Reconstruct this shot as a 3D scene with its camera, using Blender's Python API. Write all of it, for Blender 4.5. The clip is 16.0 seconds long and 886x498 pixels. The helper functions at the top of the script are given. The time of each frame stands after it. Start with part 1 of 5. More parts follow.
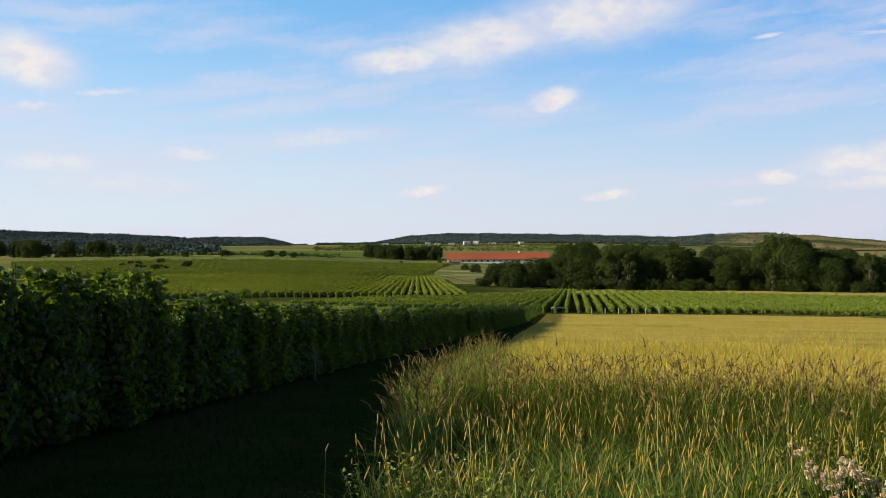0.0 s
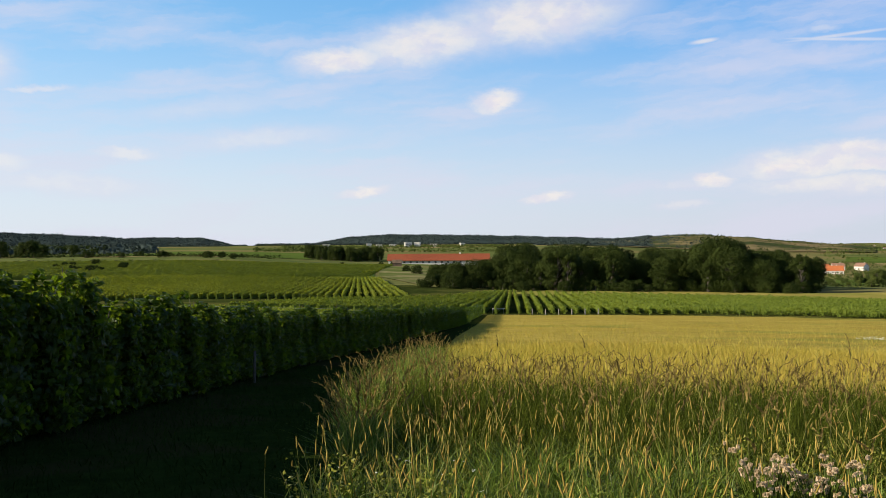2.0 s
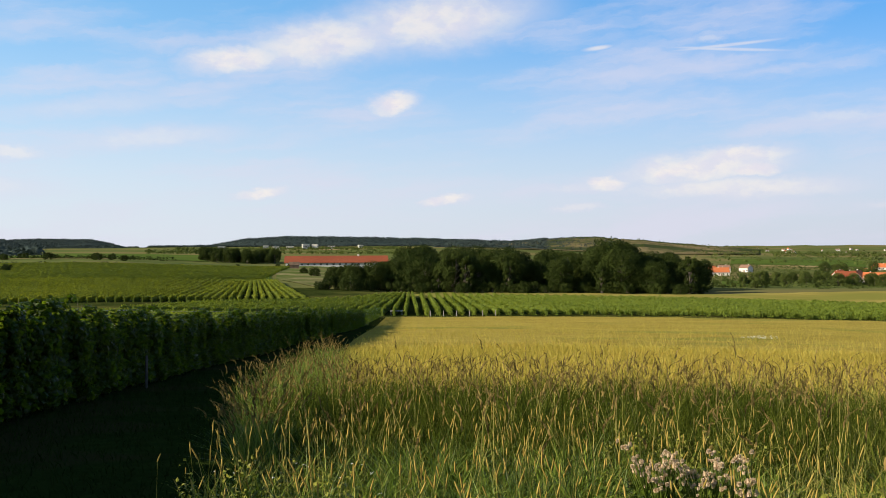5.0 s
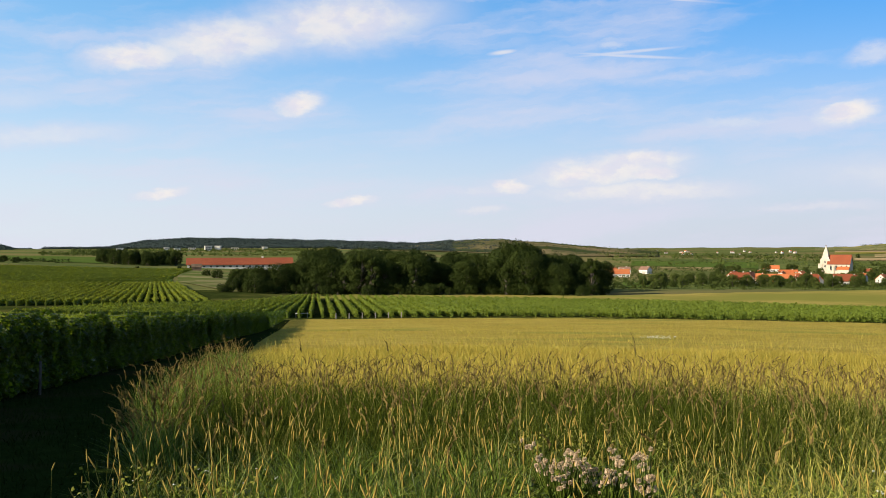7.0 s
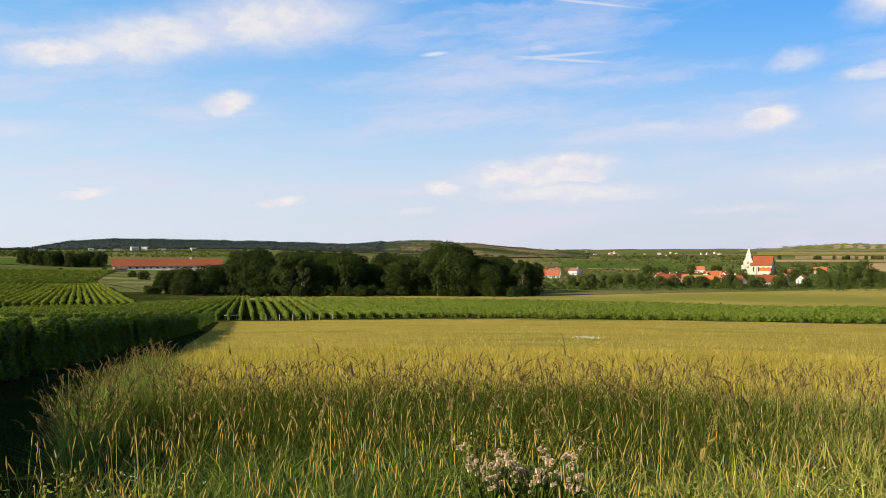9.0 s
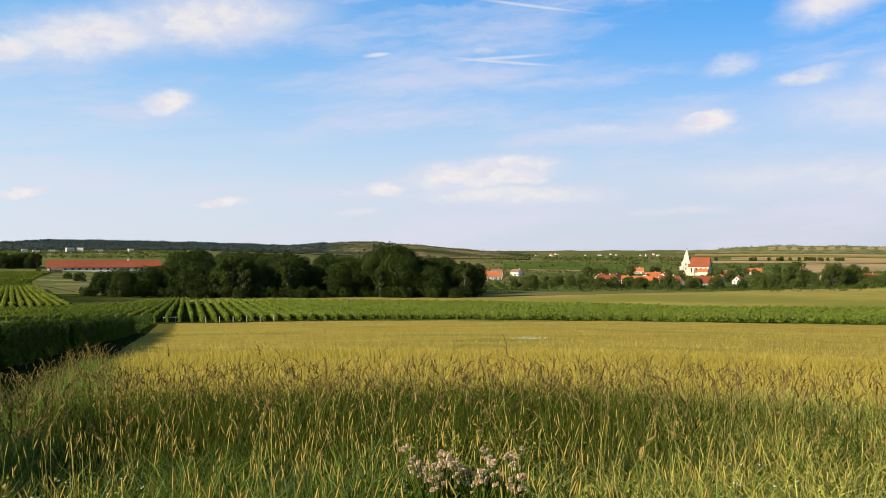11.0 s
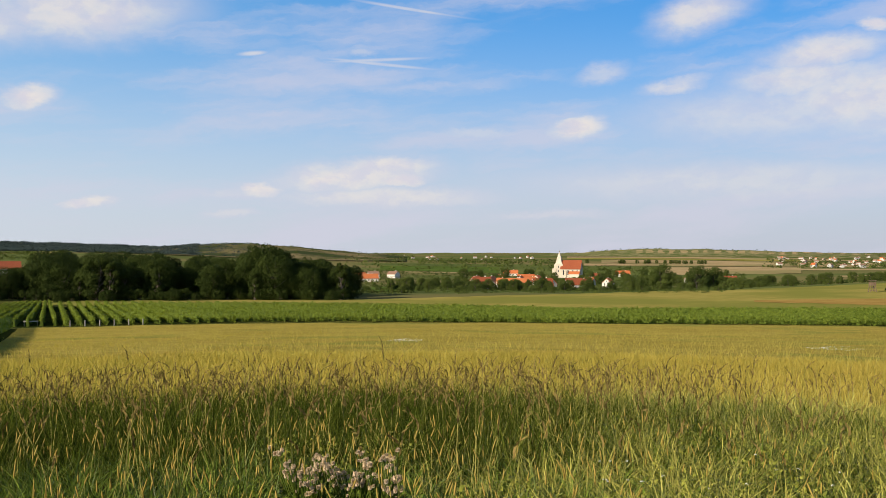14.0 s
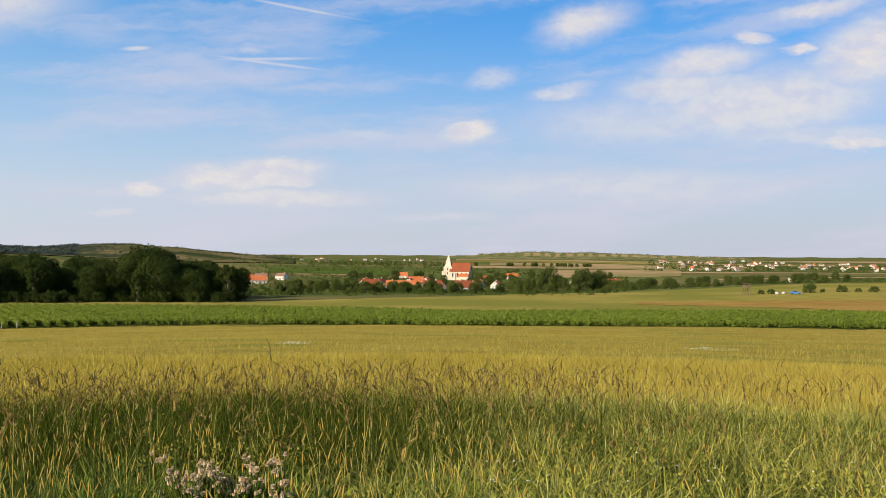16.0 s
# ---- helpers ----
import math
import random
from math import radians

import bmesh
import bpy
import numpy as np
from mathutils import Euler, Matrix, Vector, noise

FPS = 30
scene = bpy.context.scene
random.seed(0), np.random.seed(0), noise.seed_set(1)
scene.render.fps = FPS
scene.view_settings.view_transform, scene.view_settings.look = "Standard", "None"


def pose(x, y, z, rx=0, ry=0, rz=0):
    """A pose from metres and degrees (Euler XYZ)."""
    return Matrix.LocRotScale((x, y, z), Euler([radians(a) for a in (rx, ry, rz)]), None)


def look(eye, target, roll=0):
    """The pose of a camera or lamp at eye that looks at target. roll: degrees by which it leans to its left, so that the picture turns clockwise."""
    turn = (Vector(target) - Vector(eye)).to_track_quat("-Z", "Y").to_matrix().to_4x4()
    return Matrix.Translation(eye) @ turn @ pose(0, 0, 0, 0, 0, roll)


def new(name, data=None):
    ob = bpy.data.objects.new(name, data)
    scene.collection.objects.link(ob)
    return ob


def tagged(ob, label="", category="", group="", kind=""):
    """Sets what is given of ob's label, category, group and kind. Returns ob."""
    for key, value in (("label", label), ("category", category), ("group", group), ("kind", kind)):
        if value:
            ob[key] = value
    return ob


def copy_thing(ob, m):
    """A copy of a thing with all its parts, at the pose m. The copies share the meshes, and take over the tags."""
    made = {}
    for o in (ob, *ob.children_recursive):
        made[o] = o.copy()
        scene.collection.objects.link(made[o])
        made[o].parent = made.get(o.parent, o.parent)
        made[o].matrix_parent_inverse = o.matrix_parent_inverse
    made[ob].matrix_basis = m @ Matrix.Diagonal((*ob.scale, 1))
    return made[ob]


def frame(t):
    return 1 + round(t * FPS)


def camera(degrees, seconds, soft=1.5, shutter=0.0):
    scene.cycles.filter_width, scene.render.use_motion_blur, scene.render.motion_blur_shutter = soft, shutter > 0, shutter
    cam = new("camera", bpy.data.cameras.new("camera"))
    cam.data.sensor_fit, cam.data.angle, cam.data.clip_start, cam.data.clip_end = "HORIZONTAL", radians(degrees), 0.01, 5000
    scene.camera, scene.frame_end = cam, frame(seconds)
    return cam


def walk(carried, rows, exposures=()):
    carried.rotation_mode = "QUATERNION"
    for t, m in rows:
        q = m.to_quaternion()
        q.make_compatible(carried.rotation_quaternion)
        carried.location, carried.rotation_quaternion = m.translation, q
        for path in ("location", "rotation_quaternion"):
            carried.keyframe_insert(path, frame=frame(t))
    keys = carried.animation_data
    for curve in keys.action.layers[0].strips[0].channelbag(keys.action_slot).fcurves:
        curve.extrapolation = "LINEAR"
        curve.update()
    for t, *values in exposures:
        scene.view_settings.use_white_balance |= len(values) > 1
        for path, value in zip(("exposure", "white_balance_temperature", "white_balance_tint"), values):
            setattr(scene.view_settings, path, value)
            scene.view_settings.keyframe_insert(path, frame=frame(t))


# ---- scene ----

# camera: a slow pan to the right from one spot on the slope
cam = camera(49.1, 16.0, soft=0.85)
PAN = [  # seconds, heading to the right, tilt up, lean
    (0, -0.00, -0.157, -0.421),
    (0.5, 0.67, -0.146, -0.420),
    (1, 1.53, -0.129, -0.422),
    (1.5, 2.37, -0.126, -0.395),
    (2, 3.46, -0.111, -0.336),
    (2.5, 4.51, -0.092, -0.317),
    (3, 5.65, -0.084, -0.311),
    (3.5, 6.66, -0.053, -0.328),
    (4, 7.36, -0.047, -0.303),
    (6.5, 13.70, 0.053, -0.251),
    (7, 15.01, 0.072, -0.223),
    (7.5, 16.06, 0.093, -0.215),
    (8, 16.72, 0.104, -0.231),
    (8.5, 17.85, 0.117, -0.218),
    (9, 19.05, 0.134, -0.173),
    (11.5, 23.70, 0.221, -0.111),
    (12, 25.17, 0.247, -0.059),
    (12.5, 26.13, 0.266, -0.033),
    (13, 27.17, 0.280, -0.040),
    (13.5, 28.20, 0.312, -0.020),
    (14, 29.72, 0.319, 0.055),
    (14.5, 31.30, 0.373, 0.175),
    (15, 32.99, 0.400, 0.264),
    (15.5, 34.76, 0.431, 0.311),
    (16, 36.22, 0.473, 0.363),
]
walk(cam, [(t, pose(0, 0, 0, 90 + tilt, -lean, -head)) for t, head, tilt, lean in PAN], [(0, 0.63), (8, 0.66), (11.5, 0.66), (12.5, 0.7), (14.5, 0.43), (16, 0.49)])

# world: evening sky with thin clouds, low sun from the left
SUN_AZ, SUN_EL = -101.0, 22.0
sun = new("sun", bpy.data.lights.new("sun", "SUN"))
sun.data.energy, sun.data.angle, sun.data.color = 5.0, radians(0.6), (1.0, 0.86, 0.66)
d = Vector((math.sin(radians(SUN_AZ)) * math.cos(radians(SUN_EL)), math.cos(radians(SUN_AZ)) * math.cos(radians(SUN_EL)), math.sin(radians(SUN_EL))))
sun.matrix_world = look(d * 50, (0, 0, 0))


class Nodes:
    """Short ways to add shader nodes."""

    def __init__(self, tree):
        self.tree = tree
        tree.nodes.clear()

    def add(self, kind, props=(), **sockets):
        n = self.tree.nodes.new(kind)
        for key, value in dict(props).items():
            setattr(n, key, value)
        for key, value in sockets.items():
            self.put(n.inputs[int(key[1:])] if key[0] == "i" and key[1:].isdigit() else n.inputs[key.replace("_", " ")], value)
        return n

    def put(self, socket, value):
        if isinstance(value, bpy.types.NodeSocket):
            self.tree.links.new(value, socket)
        else:
            socket.default_value = value

    def math(self, op, a, b=0.0, c=0.0, clamp=False):
        return self.add("ShaderNodeMath", {"operation": op, "use_clamp": clamp}, i0=a, i1=b, i2=c).outputs[0]

    def vmath(self, op, a, b=(0, 0, 0)):
        n = self.add("ShaderNodeVectorMath", {"operation": op}, i0=a, i1=b)
        return n.outputs[1] if op == "LENGTH" else n.outputs[0]

    def noise(self, vector, scale, detail=4.0, rough=0.55):
        return self.add("ShaderNodeTexNoise", i0=vector, Scale=scale, Detail=detail, Roughness=rough).outputs

    def ramp(self, fac, lo, hi, a=0.0, b=1.0):
        return self.add("ShaderNodeMapRange", {"interpolation_type": "SMOOTHSTEP"}, i0=fac, i1=lo, i2=hi, i3=a, i4=b).outputs[0]

    def mix(self, fac, a, b, blend="MIX"):
        n = self.add("ShaderNodeMix", {"data_type": "RGBA", "blend_type": blend})
        self.put(n.inputs[0], fac), self.put(n.inputs[6], a), self.put(n.inputs[7], b)
        return n.outputs[2]


def rgb(r, g, b):
    return (r, g, b, 1.0)


CLOUDS = [  # heading, height, half width, half height (degrees), slope, density
    (-2.6, 10.9, 3.6, 1.1, 7, 0.88),
    (2.6, 11.9, 6.6, 1.7, 8, 0.84),
    (9.0, 13.2, 7.5, 2.0, 6, 0.85),
    (6.6, 8.5, 1.8, 0.77, 5, 0.95),
    (-23.2, 10.2, 3.3, 1.84, -12, 0.95),
    (-22.8, 7.9, 2.0, 0.27, 5, 0.6),
    (-19.3, 8.7, 2.2, 0.23, 6, 0.6),
    (-22.0, 4.8, 3.7, 0.80, -3, 0.6),
    (-14.8, 5.4, 2.7, 0.37, -3, 0.6),
    (-18.2, 3.7, 7.3, 0.87, -3, 0.5),
    (-7.4, 6.4, 6.3, 0.73, 5, 0.5),
    (-1.1, 3.3, 2.1, 0.40, 8, 0.85),
    (9.2, 2.9, 1.3, 0.40, 6, 0.85),
    (-10.0, 8.1, 6.0, 0.67, 8, 0.4),
    (18.6, 11.5, 1.0, 0.17, 6, 0.7),
    (25.6, 11.3, 4.0, 0.13, 3, 0.6),
    (25.0, 12.0, 1.0, 0.30, 3, 0.4),
    (17.1, 3.5, 2.0, 0.30, 5, 0.5),
    (37.7, 7.3, 2.1, 0.83, 8, 0.98),
    (31.8, 7.1, 3.7, 0.40, 0, 0.5),
    (10.1, 2.9, 1.4, 0.43, 5, 0.85),
    (39.1, 10.5, 1.8, 0.57, 8, 0.55),
    (43.2, 9.7, 2.7, 0.47, 10, 0.6),
    (22.7, 4.4, 1.9, 0.53, 4, 0.95),
    (27.4, 4.5, 1.7, 0.53, 2, 0.95),
    (26.5, 5.2, 3.7, 0.73, 3, 0.85),
    (19.1, 3.8, 1.6, 0.50, 3, 0.9),
    (26.2, 3.4, 8.0, 0.87, 0, 0.7),
    (24.5, 4.6, 6.0, 1.0, 4, 0.85),
    (17.4, 2.3, 2.0, 0.33, 5, 0.5),
    (44.5, 13.5, 3.2, 1.20, 12, 0.85),
    (54.0, 12.3, 1.1, 0.57, 0, 0.95),
    (56.1, 11.5, 1.1, 0.37, 0, 0.95),
    (57.4, 13.6, 3.3, 0.73, 5, 0.85),
    (51.1, 11.0, 4.2, 1.14, 6, 0.85),
    (54.5, 8.7, 8.6, 2.5, 4, 0.8),
    (50.0, 9.7, 5.0, 1.3, 3, 0.78),
    (57.0, 6.8, 8.0, 1.0, -3, 0.6),
    (60.0, 11.2, 4.4, 2.3, 16, 0.92),
    (48.2, 7.9, 8.7, 2.00, 0, 0.6),
    (59.1, 6.3, 3.0, 0.50, -6, 0.9),
    (43.0, 9.6, 2.2, 0.57, 5, 0.7),
    (39.0, 10.5, 1.5, 0.50, 8, 0.55),
    (25.8, 11.1, 4.3, 0.13, -5, 0.6),
    (27.7, 14.2, 3.7, 0.13, -8, 0.65),
    (25.1, 11.7, 1.1, 0.33, 0, 0.5),
    (36.1, 2.4, 4.7, 0.37, 0, 0.5),
    (46.0, 4.2, 15.0, 1.5, 0, 0.55),
]
world = bpy.data.worlds.new("evening_sky")
scene.world, world.use_nodes = world, True
w = Nodes(world.node_tree)
way = w.add("ShaderNodeTexCoord").outputs["Generated"]
sep = w.add("ShaderNodeSeparateXYZ", i0=way).outputs
deg = 180 / math.pi
az = w.math("MULTIPLY", w.math("ARCTAN2", sep[0], sep[1]), deg)
el = w.math("MULTIPLY", w.math("ARCSINE", sep[2]), deg)
flat = w.add("ShaderNodeCombineXYZ", i0=az, i1=el, i2=0.0).outputs[0]
sky = w.add("ShaderNodeTexSky", {"sky_type": "NISHITA", "sun_disc": False, "sun_elevation": radians(SUN_EL), "sun_rotation": radians(SUN_AZ),
            "altitude": 200, "air_density": 1.0, "dust_density": 0.6, "ozone_density": 3.0}).outputs[0]
sky = w.add("ShaderNodeHueSaturation", Hue=0.5, Saturation=1.38, Value=1.85, Fac=1.0, Color=sky).outputs[0]
sky = w.mix(0.5, sky, w.mix(w.ramp(az, -30.0, 52.0), rgb(4.2, 7.8, 11.4), rgb(0.9, 3.3, 8.4)))
fine = w.noise(w.vmath("MULTIPLY", flat, (0.22, 0.5, 1)), 1.0, 6.0, 0.6)
grain = w.noise(w.vmath("MULTIPLY", flat, (0.9, 1.6, 1)), 1.0, 5.0, 0.6)
bend = w.vmath("MULTIPLY", w.vmath("SUBTRACT", fine[1], (0.5, 0.5, 0.5)), (2.2, 0.9, 0))
bend = w.vmath("ADD", bend, w.vmath("MULTIPLY", w.vmath("SUBTRACT", grain[1], (0.5, 0.5, 0.5)), (0.9, 0.7, 0)))
place = w.vmath("ADD", flat, bend)
total = 0.0
for ca, ce, hw, hh, tilt, dense in CLOUDS:
    m = w.add("ShaderNodeMapping", {"vector_type": "TEXTURE"}, i0=flat if hh < 0.2 else place, Location=(ca, ce, 0), Rotation=(0, 0, radians(tilt)), Scale=(hw, hh, 1)).outputs[0]
    total = w.math("MAXIMUM", total, w.ramp(w.vmath("LENGTH", m), 1.35, 0.2, 0.0, dense))
body = w.math("MULTIPLY", total, w.ramp(grain[0], 0.25, 0.62, 0.86, 1.0))
# thin high veils, stretched along the sky
veil_at = w.add("ShaderNodeMapping", {"vector_type": "TEXTURE"}, i0=place, Rotation=(0, 0, radians(5)), Scale=(16, 2.6, 1)).outputs[0]
veil = w.ramp(w.noise(veil_at, 1.0, 5.0, 0.55)[0], 0.41, 0.69, 0.0, 0.6)
haze = w.ramp(el, 15.0, -1.0, 0.0, 0.86)
cover = w.math("MAXIMUM", body, veil, clamp=True)
puff = w.noise(w.vmath("ADD", w.vmath("MULTIPLY", place, (0.55, 0.9, 1)), (7.3, 2.1, 0)), 1.0, 5.0, 0.55)[0]
tone = w.mix(w.math("MULTIPLY", w.ramp(total, 0.2, 0.75), w.ramp(puff, 0.36, 0.6, 0.3, 1.0)), rgb(7.5, 7.35, 8.7), rgb(9.6, 8.9, 8.5))
low = w.mix(w.ramp(az, -30.0, 65.0), rgb(8.0, 8.4, 9.2), rgb(6.2, 6.5, 7.6))
blue = w.mix(haze, sky, low)
shown = w.mix(cover, blue, tone)
# the clear evening sky deepens smoothly towards the zenith
deep = w.ramp(el, 11.0, 60.0, 1.0, 0.2)
shown = w.mix(1.0, shown, w.add("ShaderNodeCombineXYZ", i0=deep, i1=deep, i2=deep).outputs[0], "MULTIPLY")
back = w.add("ShaderNodeBackground", Color=shown, Strength=0.062)
w.tree.links.new(back.outputs[0], w.add("ShaderNodeOutputWorld").inputs[0])

# ---- materials


def material(name, dark, light, grain=1.0, rough=0.85, bump=0.3, leaf=0.0, wide=None, island=0.0, random_hue=0.0, extra=None, coords="Object", gloss=None, shine=(1.0, 1.15, 0.55)):
    """A surface that varies between two colours at two scales; leaf: the share of light that shines through."""
    m = bpy.data.materials.new(name)
    m.use_nodes = True
    n = Nodes(m.node_tree)
    at = n.add("ShaderNodeNewGeometry").outputs["Position"] if coords == "World" else n.add("ShaderNodeTexCoord").outputs["Object"]
    small = n.noise(at, grain, 5.0, 0.6)[0]
    large = n.noise(at, grain * 0.11, 3.0, 0.5)[0]
    f = n.math("ADD", n.math("MULTIPLY", small, 0.6), n.math("MULTIPLY", large, 0.4))
    f = n.ramp(f, 0.3, 0.7)
    if island:
        f = n.math("ADD", n.math("MULTIPLY", f, 1 - island), n.math("MULTIPLY", n.add("ShaderNodeAttribute", {"attribute_name": "vary"}).outputs["Fac"], island))
    if random_hue:
        f = n.math("ADD", n.math("MULTIPLY", f, 1 - random_hue), n.math("MULTIPLY", n.add("ShaderNodeObjectInfo").outputs["Random"], random_hue))
    col = n.mix(f, rgb(*dark), rgb(*light))
    if wide:
        col = n.mix(n.ramp(n.noise(at, wide[1], 3.0, 0.55)[0], 0.45, 0.62), col, rgb(*wide[0]))
    if extra:
        col = extra(n, at, col)
    p = n.add("ShaderNodeBsdfPrincipled", Base_Color=col, Roughness=rough)
    p.inputs["Specular IOR Level"].default_value = gloss if gloss is not None else (0.0 if coords == "World" else 0.3)
    if bump:
        b = n.add("ShaderNodeBump", Strength=bump, Distance=0.6 / grain, Height=small)
        n.put(p.inputs["Normal"], b.outputs[0])
    out = p.outputs[0]
    if leaf:
        t = n.add("ShaderNodeBsdfTranslucent", Color=n.mix(1.0, col, rgb(*shine), "MULTIPLY"))
        out = n.add("ShaderNodeMixShader", i0=leaf, i1=out, i2=t.outputs[0]).outputs[0]
    n.tree.links.new(out, n.add("ShaderNodeOutputMaterial").inputs[0])
    return m


def meadow_patches(n, at, col):
    """Rusty and greener patches through the dry meadow."""
    col = n.mix(n.ramp(n.noise(at, 0.13, 4.0, 0.6)[0], 0.5, 0.7, 0.0, 0.22), col, rgb(0.36, 0.21, 0.055))
    return n.mix(n.ramp(n.noise(at, 0.055, 4.0, 0.6)[0], 0.54, 0.66, 0.0, 0.6), col, rgb(0.21, 0.225, 0.05))


GROUND = material("field_ground", (0.07, 0.1, 0.03), (0.16, 0.18, 0.055), 0.05, 0.95, 0.1, wide=((0.2, 0.17, 0.07), 0.004), coords="World")
MEADOW = material("dry_meadow", (0.28, 0.225, 0.045), (0.43, 0.34, 0.08), 0.9, 1.0, 0.4, extra=meadow_patches, coords="World")
# the hedge's shadow is deepened in this colour, darker than sunlit mown grass
TRACK_SHADED = material("mown_track_shaded", (0.014, 0.028, 0.006), (0.028, 0.046, 0.01), 3.0, 1.0, 0.6, wide=((0.034, 0.036, 0.013), 0.5), coords="World", gloss=0.0)
# gap floor darkened in its colour for the shade between vine rows
SOIL_SHADED = material("vineyard_floor", (0.022, 0.034, 0.008), (0.05, 0.064, 0.015), 0.6, 0.95, 0.3, wide=((0.09, 0.095, 0.024), 0.04), coords="World")
HAY = material("cut_field", (0.26, 0.225, 0.052), (0.38, 0.315, 0.085), 0.25, 0.95, 0.2, wide=((0.23, 0.225, 0.05), 0.02), coords="World")
STUBBLE = material("stubble_field", (0.36, 0.25, 0.12), (0.5, 0.37, 0.2), 0.1, 0.95, 0.2, wide=((0.3, 0.25, 0.11), 0.01), coords="World")
BROWN = material("brown_stubble", (0.3, 0.19, 0.05), (0.42, 0.27, 0.08), 0.2, 0.95, 0.2, coords="World")
DRY = material("bleached_grass", (0.15, 0.15, 0.06), (0.3, 0.27, 0.13), 0.15, 0.95, 0.2, wide=((0.1, 0.13, 0.035), 0.05), coords="World")
HILL = material("dry_hillside", (0.06, 0.075, 0.028), (0.28, 0.21, 0.11), 0.03, 0.95, 0.2, wide=((0.05, 0.066, 0.028), 0.009), coords="World")
CROP = material("green_crop", (0.06, 0.1, 0.02), (0.12, 0.17, 0.035), 0.4, 0.95, 0.3, wide=((0.09, 0.14, 0.03), 0.02), coords="World")
# the blue-grey lift in this colour stands for distance haze
WOOD_HAZY = material("far_wood_hazed", (0.036, 0.052, 0.05), (0.062, 0.082, 0.072), 0.05, 0.95, 0.0, island=0.35, coords="World")
# first-row leaf: base darkened for its shaded side, shine-through boosted for sunlit tops
VINE_LEAF_SHADED = material("vine_leaf_shaded", (0.01, 0.023, 0.003), (0.036, 0.064, 0.009), 4.0, 0.45, 0.0, leaf=0.42, gloss=0.16, island=0.6, shine=(8.5, 6.8, 1.6))
VINE_FAR = material("vine_row_leaf", (0.07, 0.112, 0.01), (0.2, 0.255, 0.03), 0.6, 0.8, 0.0, leaf=0.4, island=0.6, shine=(1.7, 1.5, 0.6))
VINE_SLOPE = material("slope_vine_leaf", (0.075, 0.115, 0.012), (0.22, 0.27, 0.034), 0.6, 0.8, 0.0, leaf=0.5, island=0.6, shine=(1.9, 1.6, 0.6))
# darkened to carry the shade on the wood's side away from the sun
TREE_LEAF_SHADED = material("tree_leaf_shaded", (0.012, 0.022, 0.005), (0.052, 0.07, 0.0145), 0.35, 0.7, 0.0, leaf=0.12, gloss=0.04, island=0.5, random_hue=0.25)
# lighter copy of the tree leaf, front light put into its colour
GARDEN_LEAF_LIT = material("garden_leaf_lit", (0.022, 0.04, 0.01), (0.115, 0.14, 0.032), 0.35, 0.75, 0.0, leaf=0.15, gloss=0.04, island=0.5, random_hue=0.3)
BARK = material("bark", (0.05, 0.042, 0.032), (0.14, 0.12, 0.095), 6.0, 0.9, 0.6)

# ---- the land

RADII = (0, 60, 110, 170, 230, 290, 360, 450, 560, 700, 900, 1200, 1600, 2200, 3000, 4600)
LAND = {  # heading: height of the land below the camera at each of these distances
    -180: (-1.5, 0, 2, 4, 6, 8, 10, 12, 14, 16, 18, 20, 22, 24, 26, 28),
    -70: (-1.5, -4, -6, -7, -7.5, -7, -6, -4, -3, -2, 0, 3, 6, 8, 10, 12),
    -30: (-1.5, -5.3, -8.0, -10.6, -12, -11, -9, -6.5, -5, -5, -3.5, 0, 4, 8, 8, 8),
    -12: (-1.5, -5.3, -8.0, -10.8, -12.4, -11.3, -9, -6.2, -4.6, -4.4, -3.0, 0, 3, 5, 6, 7),
    0: (-1.5, -5.5, -8.8, -12.0, -13.0, -12.2, -10.5, -9, -9.5, -8, -5, 0, 3, 6, 8, 8),
    8: (-1.5, -5.6, -8.9, -12.0, -12.9, -13.4, -13, -12.5, -11.5, -9.5, -6, 0, 4, 6, 8, 8),
    24: (-1.5, -5.6, -8.8, -11.9, -12.9, -13.7, -14.4, -16.2, -18.3, -18, -15, -11, -6, -2, 2, 5),
    38: (-1.5, -5.6, -8.8, -11.8, -12.6, -13.1, -13.6, -17.0, -21.0, -22, -19.5, -15, -8, -3, 0, 4),
    62: (-1.5, -5.6, -8.7, -11.3, -11.6, -11.3, -10.8, -10.2, -11.5, -13, -14, -15, -15, -10, -2, 4),
    100: (-1.5, -3, -4, -4, -3, -2, 0, 1, 2, 4, 6, 8, 8, 8, 8, 8),
}
RIDGES = [  # distance, depth of the slope, then headings and the heights of the crest as slopes over distance
    (2300, 700, (-60, -34, -24, -18, -14, -11, -9), (0.0245, 0.020, 0.0160, 0.0120, 0.0082, 0.003, -0.003)),
    (3700, 600, (-19, -14, -10.5, -8.6, -7.5), (0.0, 0.0100, 0.0096, 0.002, -0.002)),
    (3300, 800, (-7.5, -5.5, -4, -2, 0.6, 5, 10, 14, 18, 24), (-0.001, 0.002, 0.004, 0.0100, 0.0120, 0.0110, 0.0086, 0.0062, 0.006, 0.0)),
    (1750, 420, (9, 12, 14.5, 17, 18.7, 21, 24, 27, 31), (0.0, 0.003, 0.0068, 0.0098, 0.0096, 0.0070, 0.0025, -0.001, -0.005)),
    (2500, 600, (33, 38, 41, 45, 49, 54), (-0.002, 0.002, 0.0055, 0.005, 0.003, 0.0)),
    (4300, 600, (22, 30, 45, 60, 80), (0.001, 0.0015, 0.0018, 0.0018, 0.001)),
]
HEADS = sorted(LAND)
TABLE = np.array([LAND[a] for a in HEADS] + [LAND[-180]], float)
HEADS = np.array(HEADS + [180.0])


